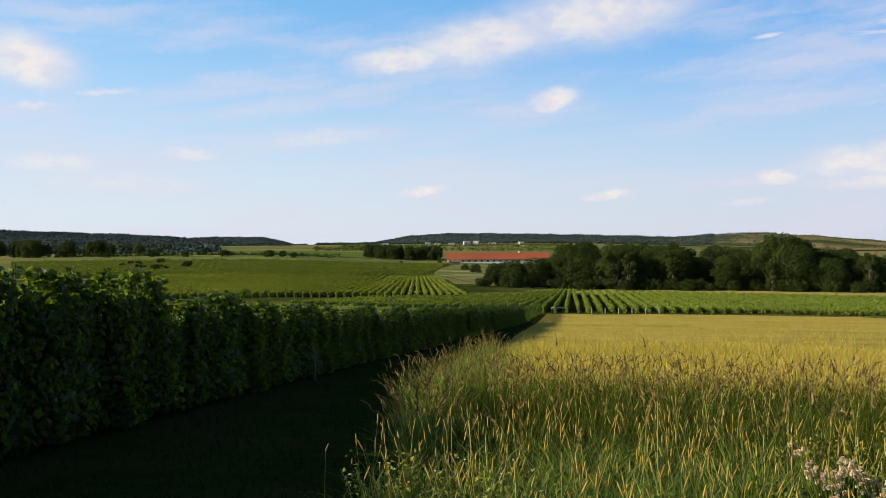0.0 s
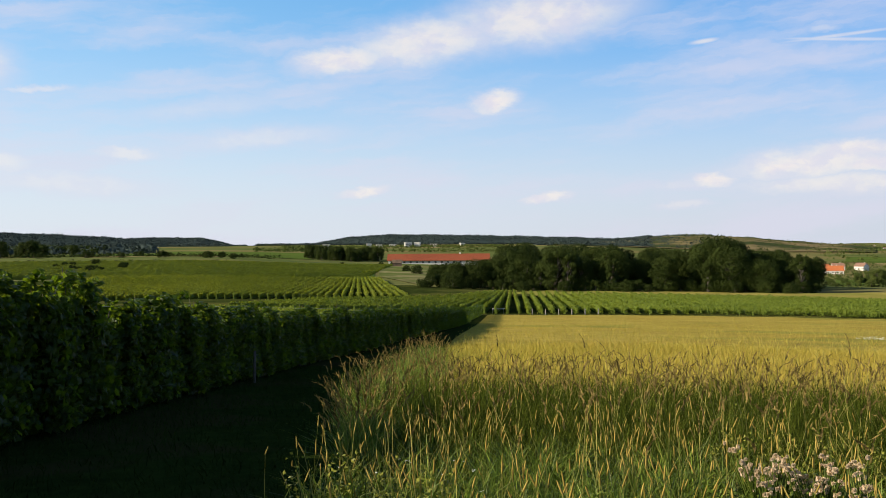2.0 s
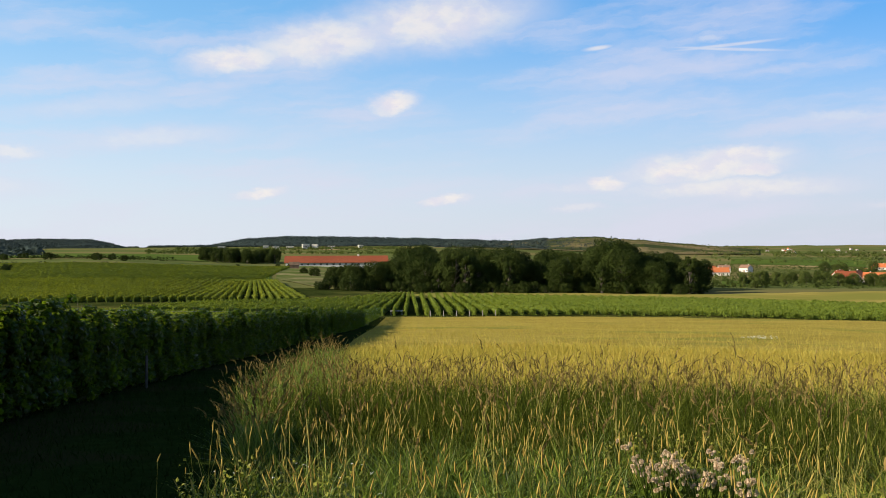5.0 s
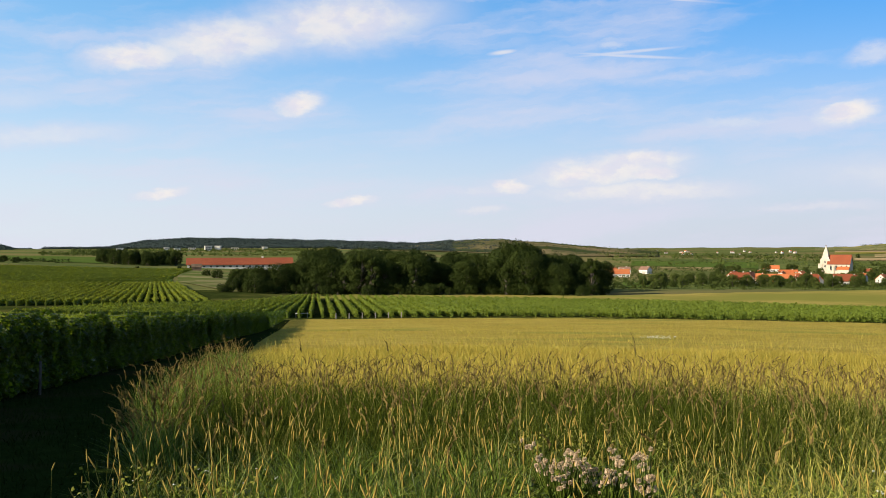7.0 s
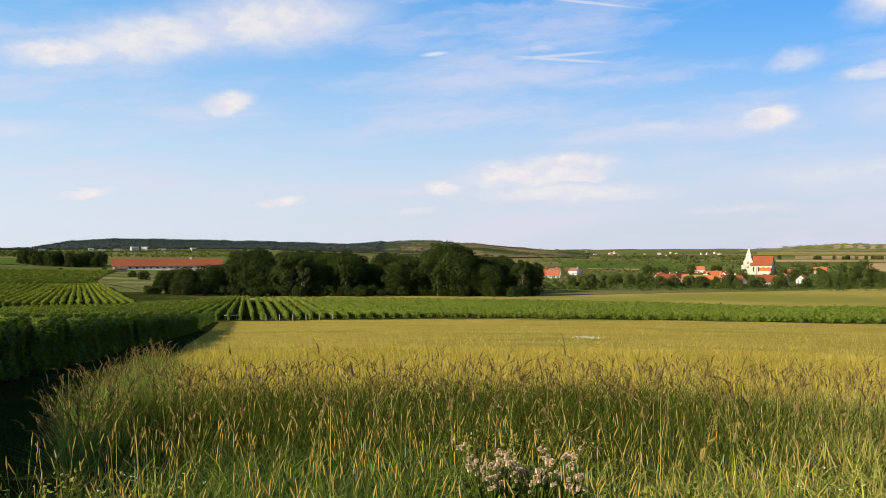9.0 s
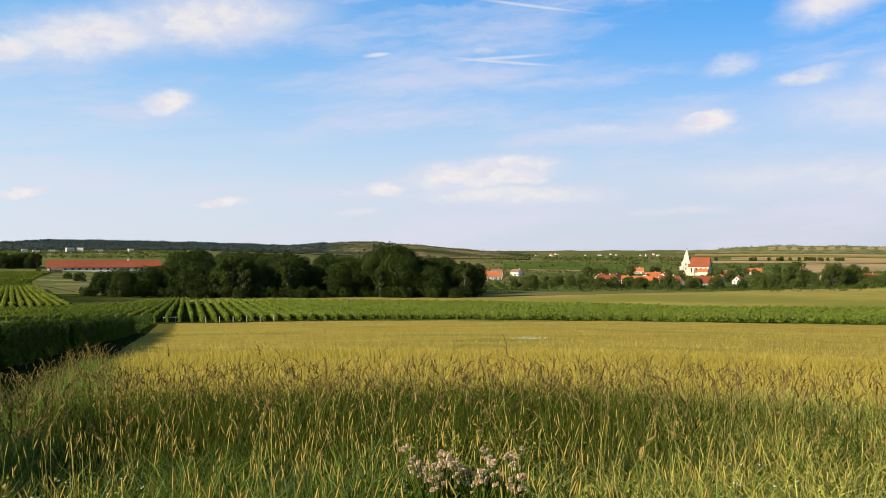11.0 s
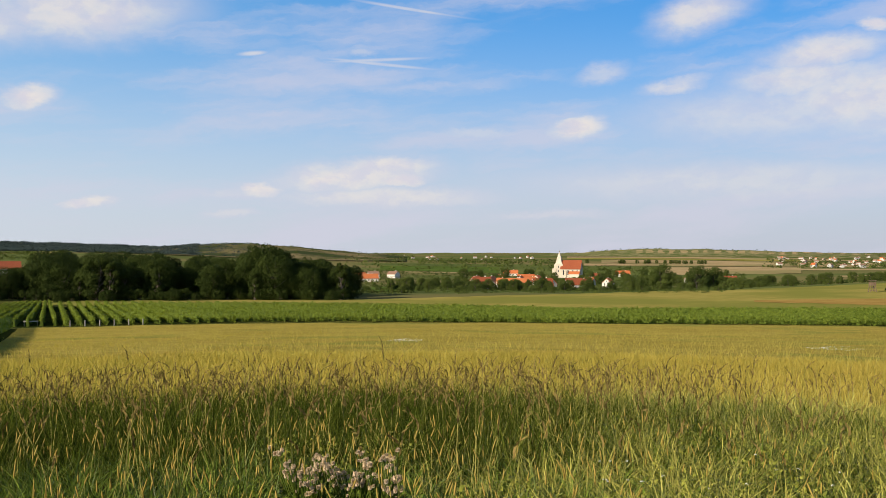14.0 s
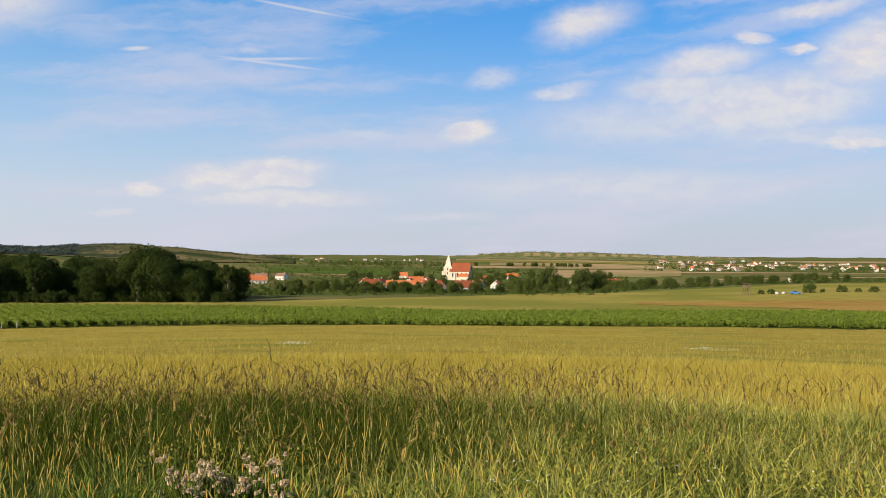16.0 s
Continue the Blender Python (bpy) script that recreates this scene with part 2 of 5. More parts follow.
def height(x, y):
    """Height of the land at plan points, with the camera at 0."""
    x, y = np.asarray(x, float), np.asarray(y, float)
    r, a = np.hypot(x, y), np.degrees(np.arctan2(x, y))
    i = np.clip(np.searchsorted(HEADS, a, side="right") - 1, 0, len(HEADS) - 2)
    f = np.clip((a - HEADS[i]) / (HEADS[i + 1] - HEADS[i]), 0, 1)
    f = f * f * (3 - 2 * f)
    j = np.clip(np.searchsorted(RADII, r, side="right") - 1, 0, len(RADII) - 2)
    R = np.array(RADII, float)
    g = np.clip((r - R[j]) / (R[j + 1] - R[j]), 0, 1)
    z = (1 - f) * ((1 - g) * TABLE[i, j] + g * TABLE[i, j + 1]) + f * ((1 - g) * TABLE[i + 1, j] + g * TABLE[i + 1, j + 1])
    for dist, wide, heads, slopes in RIDGES:
        crest = np.interp(a, heads, slopes, left=-0.1, right=-0.1) * dist
        crest = crest + (np.sin(a * 2.3 + dist) + 0.6 * np.sin(a * 5.1)) * dist * 0.00025
        z = np.maximum(z, crest - ((r - dist) / wide) ** 2 * (20 + np.maximum(crest, 0)))
    return z + 0.05 * np.sin(x * 0.35 + 1) * np.sin(y * 0.28) * np.clip(r / 20, 0, 1)


def sheet(name, verts, faces, mat, parent=None, vary=None, smooth=False):
    """One mesh object from arrays; vary: a random number for each face."""
    me = bpy.data.meshes.new(name)
    verts, faces = np.asarray(verts, np.float32), np.asarray(faces, np.int32)
    k = faces.shape[1]
    me.vertices.add(len(verts)), me.loops.add(faces.size), me.polygons.add(len(faces))
    me.vertices.foreach_set("co", verts.ravel())
    me.loops.foreach_set("vertex_index", faces.ravel())
    me.polygons.foreach_set("loop_start", np.arange(0, faces.size, k, dtype=np.int32))
    me.update(calc_edges=True)
    me.polygons.foreach_set("use_smooth", np.full(len(faces), bool(smooth)))
    if vary is not None:
        me.attributes.new("vary", "FLOAT", "FACE").data.foreach_set("value", np.asarray(vary, np.float32))
    me.materials.append(mat)
    ob = new(name, me)
    ob.parent = parent
    return ob


def grid_faces(nu, nv):
    i, j = np.meshgrid(np.arange(nu - 1), np.arange(nv - 1), indexing="ij")
    a = (i * nv + j).ravel()
    return np.stack([a, a + nv, a + nv + 1, a + 1], 1)


def patch(name, corners, nu, nv, mat, lift=0.03, label="", category="field"):
    """A piece of land cover between four plan corners, laid on the land."""
    c = np.array(corners, float)
    u, v = np.meshgrid(np.linspace(0, 1, nu), np.linspace(0, 1, nv), indexing="ij")
    u, v = u[..., None], v[..., None]
    p = (1 - u) * (1 - v) * c[0] + u * (1 - v) * c[1] + u * v * c[2] + (1 - u) * v * c[3]
    x, y = p[..., 0].ravel(), p[..., 1].ravel()
    z = height(x, y) + lift + 0.0003 * np.hypot(x, y)
    ob = sheet(name, np.stack([x, y, z], 1), grid_faces(nu, nv)[:, ::-1], mat, smooth=True)
    return tagged(ob, label, category, kind="structure")


def polar(heading, dist):
    return dist * math.sin(radians(heading)), dist * math.cos(radians(heading))


heads = np.concatenate([np.arange(-180, -40, 4.0), np.arange(-40, 75, 0.5), np.arange(75, 181, 5.0)])
rings = np.concatenate([[0.05], np.geomspace(1.5, 4700, 260)])
aa, rr = np.meshgrid(np.radians(heads), rings, indexing="ij")
gx, gy = (rr * np.sin(aa)).ravel() + 0.37, (rr * np.cos(aa)).ravel() - 0.21
ground = sheet("ground", np.stack([gx, gy, height(gx, gy)], 1), grid_faces(len(heads), len(rings))[:, ::-1], GROUND, smooth=True)
tagged(ground, "rolling green farmland reaching to the horizon", "ground", kind="structure")

ROW = math.tan(radians(7.7))  # the vine rows and the track lie along this heading


def hedge_x(y):
    return -6.0 + ROW * y


def edge_x(y):
    return hedge_x(y) + np.interp(y, (-30, 9, 15, 30, 60, 110, 168), (4.7, 4.7, 4.1, 3.5, 2.4, 1.7, 1.2))


patch("track", [(hedge_x(-30), -30), (hedge_x(-30) + 4.7, -30), (hedge_x(168) + 4.7, 168), (hedge_x(168), 168)], 8, 80, TRACK_SHADED, 0.02, "shaded mown grass track beside the vines", "track")

rng = np.random.default_rng(7)


def turns(n, tilt=1.0, gen=rng, facing=None):
    """Two random unit vectors at right angles for each of n cards; tilt 1: any way, 0: facing up; facing: the way that each one roughly faces."""
    normal = gen.normal(size=(n, 3)) * (tilt, tilt, tilt)
    normal[:, 2] += (1 - tilt) * 2 + 1e-6
    if facing is not None:
        normal = facing + normal * 0.5
    normal /= np.linalg.norm(normal, axis=1)[:, None]
    other = gen.normal(size=(n, 3))
    u = np.cross(normal, other)
    u /= np.linalg.norm(u, axis=1)[:, None]
    return u, np.cross(normal, u)


def cards(centres, size, tilt=1.0, gen=rng, facing=None):
    """Bent leaf sprays: two quads each, folded along the middle. Returns points, faces."""
    n = len(centres)
    u, v = turns(n, tilt, gen, facing)
    s = (np.asarray(size) * gen.uniform(0.6, 1.35, n))[:, None]
    nrm = np.cross(u, v)
    a = centres - u * s * 0.5
    b = centres + u * s * 0.5
    w = v * s * gen.uniform(0.3, 0.55, n)[:, None]
    dip = nrm * s * 0.16
    pts = np.stack([a, centres - w - dip - u * s * 0.05, b, centres + w - dip + u * s * 0.07], 1)
    base = np.arange(n)[:, None] * 4
    faces = np.concatenate([base + (0, 1, 2), base + (0, 2, 3)], 1).reshape(-1, 3)
    return pts.reshape(-1, 3), faces


def lobed_leaves(centres, size, tilt, gen=rng, facing=None):
    """Five-lobed leaves, a fan of eight triangles each."""
    n = len(centres)
    u, v = turns(n, tilt, gen, facing)
    s = (np.asarray(size) * gen.uniform(0.65, 1.3, n))[:, None]
    nrm = np.cross(u, v)
    angles = np.radians((-90, -52, -15, 18, 52, 90, 128, 162, 195, 232))
    reach = (0.28, 0.5, 0.38, 0.52, 0.4, 0.62, 0.4, 0.52, 0.38, 0.5)
    pts = [centres + nrm * s * 0.1]
    for ang, l in zip(angles, reach):
        pts.append(centres + (u * math.cos(ang) + v * math.sin(ang)) * s * l)
    pts = np.stack(pts, 1)
    k = len(angles)
    base = np.arange(n)[:, None] * (k + 1)
    faces = np.concatenate([base + (0, i + 1, (i + 1) % k + 1) for i in range(k)], 1).reshape(-1, 3)
    return pts.reshape(-1, 3), faces, k


def tube(path, radii, sides=6):
    """Points and quads of a tapered tube along a path."""
    path = np.asarray(path, float)
    ahead = np.gradient(path, axis=0)
    ahead /= np.linalg.norm(ahead, axis=1)[:, None] + 1e-9
    side = np.cross(ahead, (0.31, 0.95, 0.05))
    side /= np.linalg.norm(side, axis=1)[:, None] + 1e-9
    over = np.cross(side, ahead)
    ang = np.arange(sides) * 2 * math.pi / sides
    ring = side[:, None] * np.cos(ang)[None, :, None] + over[:, None] * np.sin(ang)[None, :, None]
    pts = (path[:, None] + ring * np.asarray(radii, float)[:, None, None]).reshape(-1, 3)
    i, j = np.meshgrid(np.arange(len(path) - 1), np.arange(sides), indexing="ij")
    a, b = (i * sides + j).ravel(), (i * sides + (j + 1) % sides).ravel()
    return pts, np.stack([a, b, b + sides, a + sides], 1)


def merged(pieces):
    """Joins (points, faces) pieces with faces of one size."""
    pts, faces, k = [], [], 0
    for p, f in pieces:
        pts.append(p), faces.append(np.asarray(f) + k)
        k += len(p)
    return np.concatenate(pts), np.concatenate(faces)


def thing(name, x=0.0, y=0.0, sink=0.0):
    ob = new(name)
    ob.empty_display_size = 0.3
    ob.location = (x, y, float(height(x, y)) - sink)
    return ob


# ---- trees


def tree(name, tall, wide, clumps, leaves, size, seed, low=0.25, mat=None, bare=0.0):
    """A tree with trunk, limbs and a crown of many leaf sprays gathered in clumps."""
    gen = np.random.default_rng(seed)
    ob = new(name)
    top = np.array([gen.normal() * wide * 0.06, gen.normal() * wide * 0.06, tall * 0.8])
    t = np.linspace(0, 1, 7)[:, None]
    trunk = np.concatenate([t * top[:2] + 0.02 * tall * np.sin(t * 5 + seed), t * top[2]], 1)
    wood = [tube(trunk, tall * 0.022 * (1.15 - t[:, 0]) + 0.02)]
    spots, radius = [], []
    for i in range(clumps):
        a, rad = i * 2.4 + gen.normal(0, 0.35), wide * gen.uniform(0.12, 0.25)
        h = low + (1 - low) * ((i + gen.uniform(0, 1)) / clumps) ** 0.85
        bulk = math.sqrt(max(0.0, 1 - ((h - 0.46) / 0.6) ** 2))
        spread = (wide * 0.5 - rad * 0.5) * bulk * gen.uniform(0.45, 1.0) ** 0.5
        c = np.array([math.cos(a) * spread, math.sin(a) * spread, h * (tall - rad) + rad * 0.1])
        spots.append(c), radius.append(rad)
        start = trunk[min(5, int(6 * max(0.1, h * 0.65)))]
        mid = (start + c) / 2 + (0, 0, -0.03 * tall)
        wood.append(tube([start, mid, c], [tall * 0.008 + 0.015, tall * 0.005 + 0.01, 0.01], 5))
    pts, faces = merged(wood)
    sheet("trunk", pts, faces, BARK, ob, smooth=True)
    radius = np.array(radius)
    pick = gen.choice(clumps, leaves, p=radius ** 2 / (radius ** 2).sum())
    way = gen.normal(size=(leaves, 3))
    way /= np.linalg.norm(way, axis=1)[:, None]
    way[:, 2] *= 0.8
    c = np.array(spots)[pick] + way * (radius[pick] * gen.uniform(0.45, 1.08, leaves) ** 0.5)[:, None]
    c += gen.normal(size=c.shape) * size * 0.3
    c[:, 2] = np.maximum(c[:, 2], tall * 0.03)
    p, f = cards(c, size, 0.8, gen, way)
    tone = np.clip(gen.normal(0.5, 0.12, leaves) + (np.array(gen.normal(0, 0.17, clumps)))[pick], 0, 1)
    sheet("crown", p, f, mat or TREE_LEAF_SHADED, ob, np.repeat(tone, 2))
    return ob


def plant(model, x, y, scale, label, group, category="tree", squash=1.0):
    s = scale
    m = Matrix.LocRotScale((x, y, float(height(x, y)) - 0.1 * s), Euler((0, 0, rng.uniform(0, 6.28))), (s, s, s * squash))
    ob = copy_thing(model, m)
    return tagged(ob, label, category, group)


FOREST_TREES = [tree("broadleaf_tree", 16, 13 + 2 * (i % 3), 30, 11000, 0.46, 20 + i, 0.1) for i in range(4)]
GARDEN_TREES = [tree("garden_tree", 15, 13 + 2 * (i % 2), 26, 5000, 0.6, 80 + i, 0.08, GARDEN_LEAF_LIT) for i in range(3)]
GARDEN_BUSHES = [tree("garden_bush", 5, 6.5, 14, 1600, 0.4, 86 + i, 0.05, GARDEN_LEAF_LIT) for i in range(2)]
SLIM_TREES = [tree("slim_tree", 16, 6.5, 20, 4500, 0.42, 40 + i, 0.1) for i in range(2)]
BUSHES = [tree("bush", 5, 6, 16, 3000, 0.28, 60 + i, 0.1) for i in range(3)]
MODELS = FOREST_TREES + SLIM_TREES + BUSHES + GARDEN_TREES + GARDEN_BUSHES


def grove(count, heads, dists, scales, models, label, group, category="tree", squash=1.0):
    for _ in range(count):
        x, y = polar(rng.uniform(*heads), rng.uniform(*dists))
        plant(models[rng.integers(len(models))], x, y, rng.uniform(*scales), label, group, category, squash)


# the wood in the valley: its skyline rises and falls with the trees, lower towards both ends


def wood_tall(a):
    return float(np.interp(a, (7, 9, 11.4, 14, 16.7, 18, 19.3, 20.6, 21.3, 23.2, 24.3), (0.98, 1.0, 0.93, 0.9, 0.86, 0.98, 1.1, 1.0, 0.9, 0.86, 0.68)))


for k, (dist, step, low, high) in enumerate(((300, 1.7, 0.7, 0.92), (313, 1.5, 0.82, 0.98), (332, 1.4, 0.92, 1.03))):
    for a in np.arange(8.2 - 0.5 * k, 24.1, step):
        a = a + rng.uniform(-0.35, 0.35)
        x, y = polar(a, dist + rng.uniform(-5, 5))
        plant(FOREST_TREES[rng.integers(4)], x, y, wood_tall(a) * rng.uniform(low, high), "dark green broadleaf tree in a dense wood", "trees of the valley wood")
plant(FOREST_TREES[1], *polar(19.3, 305), 1.1, "tall broad-crowned tree standing above the wood", "trees of the valley wood")
for a in np.arange(9, 24, 2.4):
    x, y = polar(a + rng.uniform(-0.6, 0.6), 294 + rng.uniform(-4, 2))
    plant(SLIM_TREES[rng.integers(2)], x, y, rng.uniform(0.45, 0.75), "slender pale green tree at the wood's edge", "trees of the valley wood")
for a in np.arange(2.2, 24.6, 0.6):
    x, y = polar(a, 293 + rng.uniform(-4, 6) + (7 if a < 7 else 0))
    plant(BUSHES[rng.integers(3)], x, y, rng.uniform(0.6, 1.2) * (1.0 if a < 8 else 0.75), "dense green bush at the foot of the wood", "bushes of the valley wood", "bush")
for a in np.arange(3.0, 8.2, 0.6):
    x, y = polar(a, 308 + rng.uniform(-4, 8))
    plant(FOREST_TREES[rng.integers(4)], x, y, 0.36 + 0.075 * (a - 3) + rng.uniform(-0.05, 0.08), "low rounded broadleaf tree at the tip of the wood", "trees of the valley wood")

# ---- vines


def vine_rows(name, rows, per_metre, size, high, wide, label, mat=None, seed=1, low=0.12, keep=None, core=0.0):
    """A block of vine rows as loose sprays of leaves along straight lines."""
    gen = np.random.default_rng(seed)
    spots, ways = [], []
    for x0, y0, x1, y1 in rows:
        l = math.hypot(x1 - x0, y1 - y0)
        n = max(2, int(l * per_metre))
        t = gen.uniform(0, 1, n)
        across = gen.normal(0, wide * 0.36, n)
        x = x0 + (x1 - x0) * t + across * (y1 - y0) / l
        y = y0 + (y1 - y0) * t - across * (x1 - x0) / l
        if keep is not None:
            k = keep(x, y)
            x, y, t = x[k], y[k], t[k]
            n = len(x)
        lumps = 0.12 * np.sin(t * l * 1.9 + x0) + 0.08 * np.sin(t * l * 4.3 + y0)
        h = low + (high + lumps - low) * gen.uniform(0, 1, n) ** 0.75
        spots.append(np.stack([x, y, height(x, y) + h], 1))
        off = across if keep is None else across[k]
        s = np.sign(off) * np.clip(np.abs(off) / (wide * 0.3), 0.2, 1)
        ways.append(np.stack([s * (y1 - y0) / l, -s * (x1 - x0) / l, np.clip((h - low) / (high - low), 0, 1) ** 2 * 0.9], 1))
    c = np.concatenate(spots)
    p, f = cards(c, size, 0.9, gen, np.concatenate(ways))
    tone = np.repeat(gen.uniform(0, 1, len(c)), 2)
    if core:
        # core added to stop sun through each row: short, uneven lengths, narrower at top
        sun_blocks = []
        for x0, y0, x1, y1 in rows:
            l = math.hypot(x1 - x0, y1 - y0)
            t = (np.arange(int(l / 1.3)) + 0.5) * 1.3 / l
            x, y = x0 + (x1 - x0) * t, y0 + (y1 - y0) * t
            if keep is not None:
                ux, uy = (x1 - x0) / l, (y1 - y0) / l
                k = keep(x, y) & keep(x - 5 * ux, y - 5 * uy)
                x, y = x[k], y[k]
            sun_blocks.append(np.stack([x, y, np.full(len(x), (x1 - x0) / l), np.full(len(x), (y1 - y0) / l)], 1))
        hx, hy, ux, uy = np.concatenate(sun_blocks).T
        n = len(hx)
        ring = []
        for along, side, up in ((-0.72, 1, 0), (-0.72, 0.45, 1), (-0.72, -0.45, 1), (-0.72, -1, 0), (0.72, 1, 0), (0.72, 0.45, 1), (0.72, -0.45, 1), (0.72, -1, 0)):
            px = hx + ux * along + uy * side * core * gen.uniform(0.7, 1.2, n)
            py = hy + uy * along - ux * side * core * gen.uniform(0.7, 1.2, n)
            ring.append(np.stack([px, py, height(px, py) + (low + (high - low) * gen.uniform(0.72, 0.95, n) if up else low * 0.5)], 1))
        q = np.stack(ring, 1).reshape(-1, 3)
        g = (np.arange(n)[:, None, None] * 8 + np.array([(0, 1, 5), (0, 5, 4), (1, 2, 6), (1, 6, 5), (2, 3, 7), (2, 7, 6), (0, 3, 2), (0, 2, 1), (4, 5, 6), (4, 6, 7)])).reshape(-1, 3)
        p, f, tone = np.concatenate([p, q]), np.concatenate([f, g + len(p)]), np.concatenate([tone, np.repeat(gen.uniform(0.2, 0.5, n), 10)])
    ob = sheet(name, p, f, mat or VINE_FAR, None, tone)
    return tagged(ob, label, "vines", kind="stuff")


def fan(a_from, a_to, r_near, r_far, turn, gap):
    """Rows that follow the bowl of the slope: they start evenly along an arc, and turn gives each one's heading."""
    out = []
    a = a_from
    while a < a_to:
        h = turn(a)
        x, y = polar(a, r_near(a))
        l = (r_far(a) - r_near(a)) / math.cos(radians(h - a))
        out.append((x, y, x + l * math.sin(radians(h)), y + l * math.cos(radians(h))))
        a += math.degrees(gap / (r_near(a) * max(0.35, math.cos(radians(h - a)))))
    return out


def block(x_from, x_to, y_near, y_far, head, gap):
    """Rows along a heading; y_near and y_far give the ends for each foot x on the line y = 0."""
    k = math.tan(radians(head))
    out = []
    for x in np.arange(x_from, x_to, gap):
        a, b = y_near(x), y_far(x)
        if b > a + 4:
            out.append((x + k * a, a, x + k * b, b))
    return out


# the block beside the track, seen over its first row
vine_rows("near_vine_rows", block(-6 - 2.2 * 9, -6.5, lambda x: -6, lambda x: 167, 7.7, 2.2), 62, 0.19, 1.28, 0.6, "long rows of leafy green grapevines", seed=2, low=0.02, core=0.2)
vine_rows("side_vine_rows", block(-6 - 2.2 * 40, -6 - 2.2 * 9, lambda x: 5, lambda x: 160, 7.7, 2.2), 16, 0.38, 1.4, 0.6, "long rows of leafy green grapevines", seed=3)
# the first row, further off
vine_rows("track_vine_row", [(hedge_x(110), 110, hedge_x(168), 168)], 170, 0.2, 1.8, 0.6, "shaded row of grapevines along the track", VINE_LEAF_SHADED, seed=4)
# the valley vineyard beyond the meadow


def strip_near(a):
    return np.interp(a, (7, 24, 37, 50, 61), (170, 171, 158, 165, 173))


def strip_far(a):
    return np.interp(a, (0, 10, 24, 37, 61), (262, 256, 233, 201, 210))


def in_strip(x, y):
    a, r = np.degrees(np.arctan2(x, y)), np.hypot(x, y)
    return (r > strip_near(a)) & (r < strip_far(a))


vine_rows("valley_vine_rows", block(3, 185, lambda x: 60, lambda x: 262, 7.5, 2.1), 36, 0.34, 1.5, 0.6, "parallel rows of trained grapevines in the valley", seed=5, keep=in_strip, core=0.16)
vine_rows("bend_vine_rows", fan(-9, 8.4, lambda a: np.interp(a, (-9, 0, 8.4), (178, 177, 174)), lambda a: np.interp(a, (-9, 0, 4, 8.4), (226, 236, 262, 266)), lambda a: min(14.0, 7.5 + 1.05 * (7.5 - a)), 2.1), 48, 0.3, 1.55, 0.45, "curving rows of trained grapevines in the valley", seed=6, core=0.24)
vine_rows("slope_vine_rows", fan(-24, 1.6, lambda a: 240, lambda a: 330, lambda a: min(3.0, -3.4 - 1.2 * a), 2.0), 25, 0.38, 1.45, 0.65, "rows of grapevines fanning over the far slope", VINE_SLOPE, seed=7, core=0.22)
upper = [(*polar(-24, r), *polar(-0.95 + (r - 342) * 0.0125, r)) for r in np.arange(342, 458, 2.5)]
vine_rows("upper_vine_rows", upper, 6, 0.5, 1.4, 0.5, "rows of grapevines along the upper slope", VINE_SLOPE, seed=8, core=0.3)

# ---- land cover further off


def arc(name, heads, dists, mat, lift=0.05, label="", category="field", kind="structure"):
    """A piece of land cover between two headings; dists: near and far distance at the first and at the last heading."""
    (n0, f0), (n1, f1) = dists
    na = max(6, int(abs(heads[1] - heads[0]) * 2.5))
    u, v = np.meshgrid(np.linspace(0, 1, na), np.linspace(0, 1, 26), indexing="ij")
    a = np.radians(heads[0] + (heads[1] - heads[0]) * u)
    near, far = n0 + (n1 - n0) * u, f0 + (f1 - f0) * u
    wob = 1 + 0.006 * np.sin(a * 190 + n0) * np.sin(u * 9)
    r = (near + (far - near) * v) * wob
    x, y = (r * np.sin(a)).ravel(), (r * np.cos(a)).ravel()
    z = height(x, y) + lift + 0.0002 * r.ravel()
    return tagged(sheet(name, np.stack([x, y, z], 1), grid_faces(na, 26)[:, ::-1], mat, smooth=True), label, category, kind=kind)


patch("vineyard_floor", [(hedge_x(-10) - 95, -10), (hedge_x(-10), -10), (hedge_x(166), 166), (hedge_x(166) - 120, 166)], 40, 50, SOIL_SHADED, 0.02, "grassy floor between the vine rows", "vineyard")
arc("valley_floor", (-24, 8.6), ((172, 335), (172, 294)), SOIL_SHADED, 0.05, "grassy floor of the valley vineyard", "vineyard")
arc("valley_floor_east", (8.6, 37), ((168, 258), (156, 203)), SOIL_SHADED, 0.1, "grassy floor of the valley vineyard", "vineyard")
arc("valley_floor_far_east", (37, 64), ((156, 203), (170, 212)), SOIL_SHADED, 0.1, "grassy floor of the valley vineyard", "vineyard")
arc("grass_verge", (6, 24.5), ((258, 296), (232, 292)), HAY, 0.05, "light grass verge below the wood", "verge")
arc("cut_field", (24.5, 37), ((232, 292), (201, 328)), HAY, 0.05, "pale yellow-green mown field", "field")
arc("cut_field_upper", (37, 66), ((201, 328), (210, 520)), HAY, 0.05, "pale yellow-green mown field", "field")
# the meadow ends along the track on one side and along the vines below
ma, mr = np.meshgrid(np.arange(-180, 180.5, 0.75), np.concatenate([[0.02], np.geomspace(1, 1000, 150)]), indexing="ij")
mr = np.minimum(mr, strip_near(ma) - 1.0)
mx, my = (mr * np.sin(np.radians(ma))).ravel(), (mr * np.cos(np.radians(ma))).ravel()
mf = grid_faces(*ma.shape)[:, ::-1]
mf = mf[(mx > edge_x(my))[mf].any(1) & (np.ptp(np.hypot(mx, my)[mf], axis=1) > 0.001)]
mx = np.maximum(mx, edge_x(my))
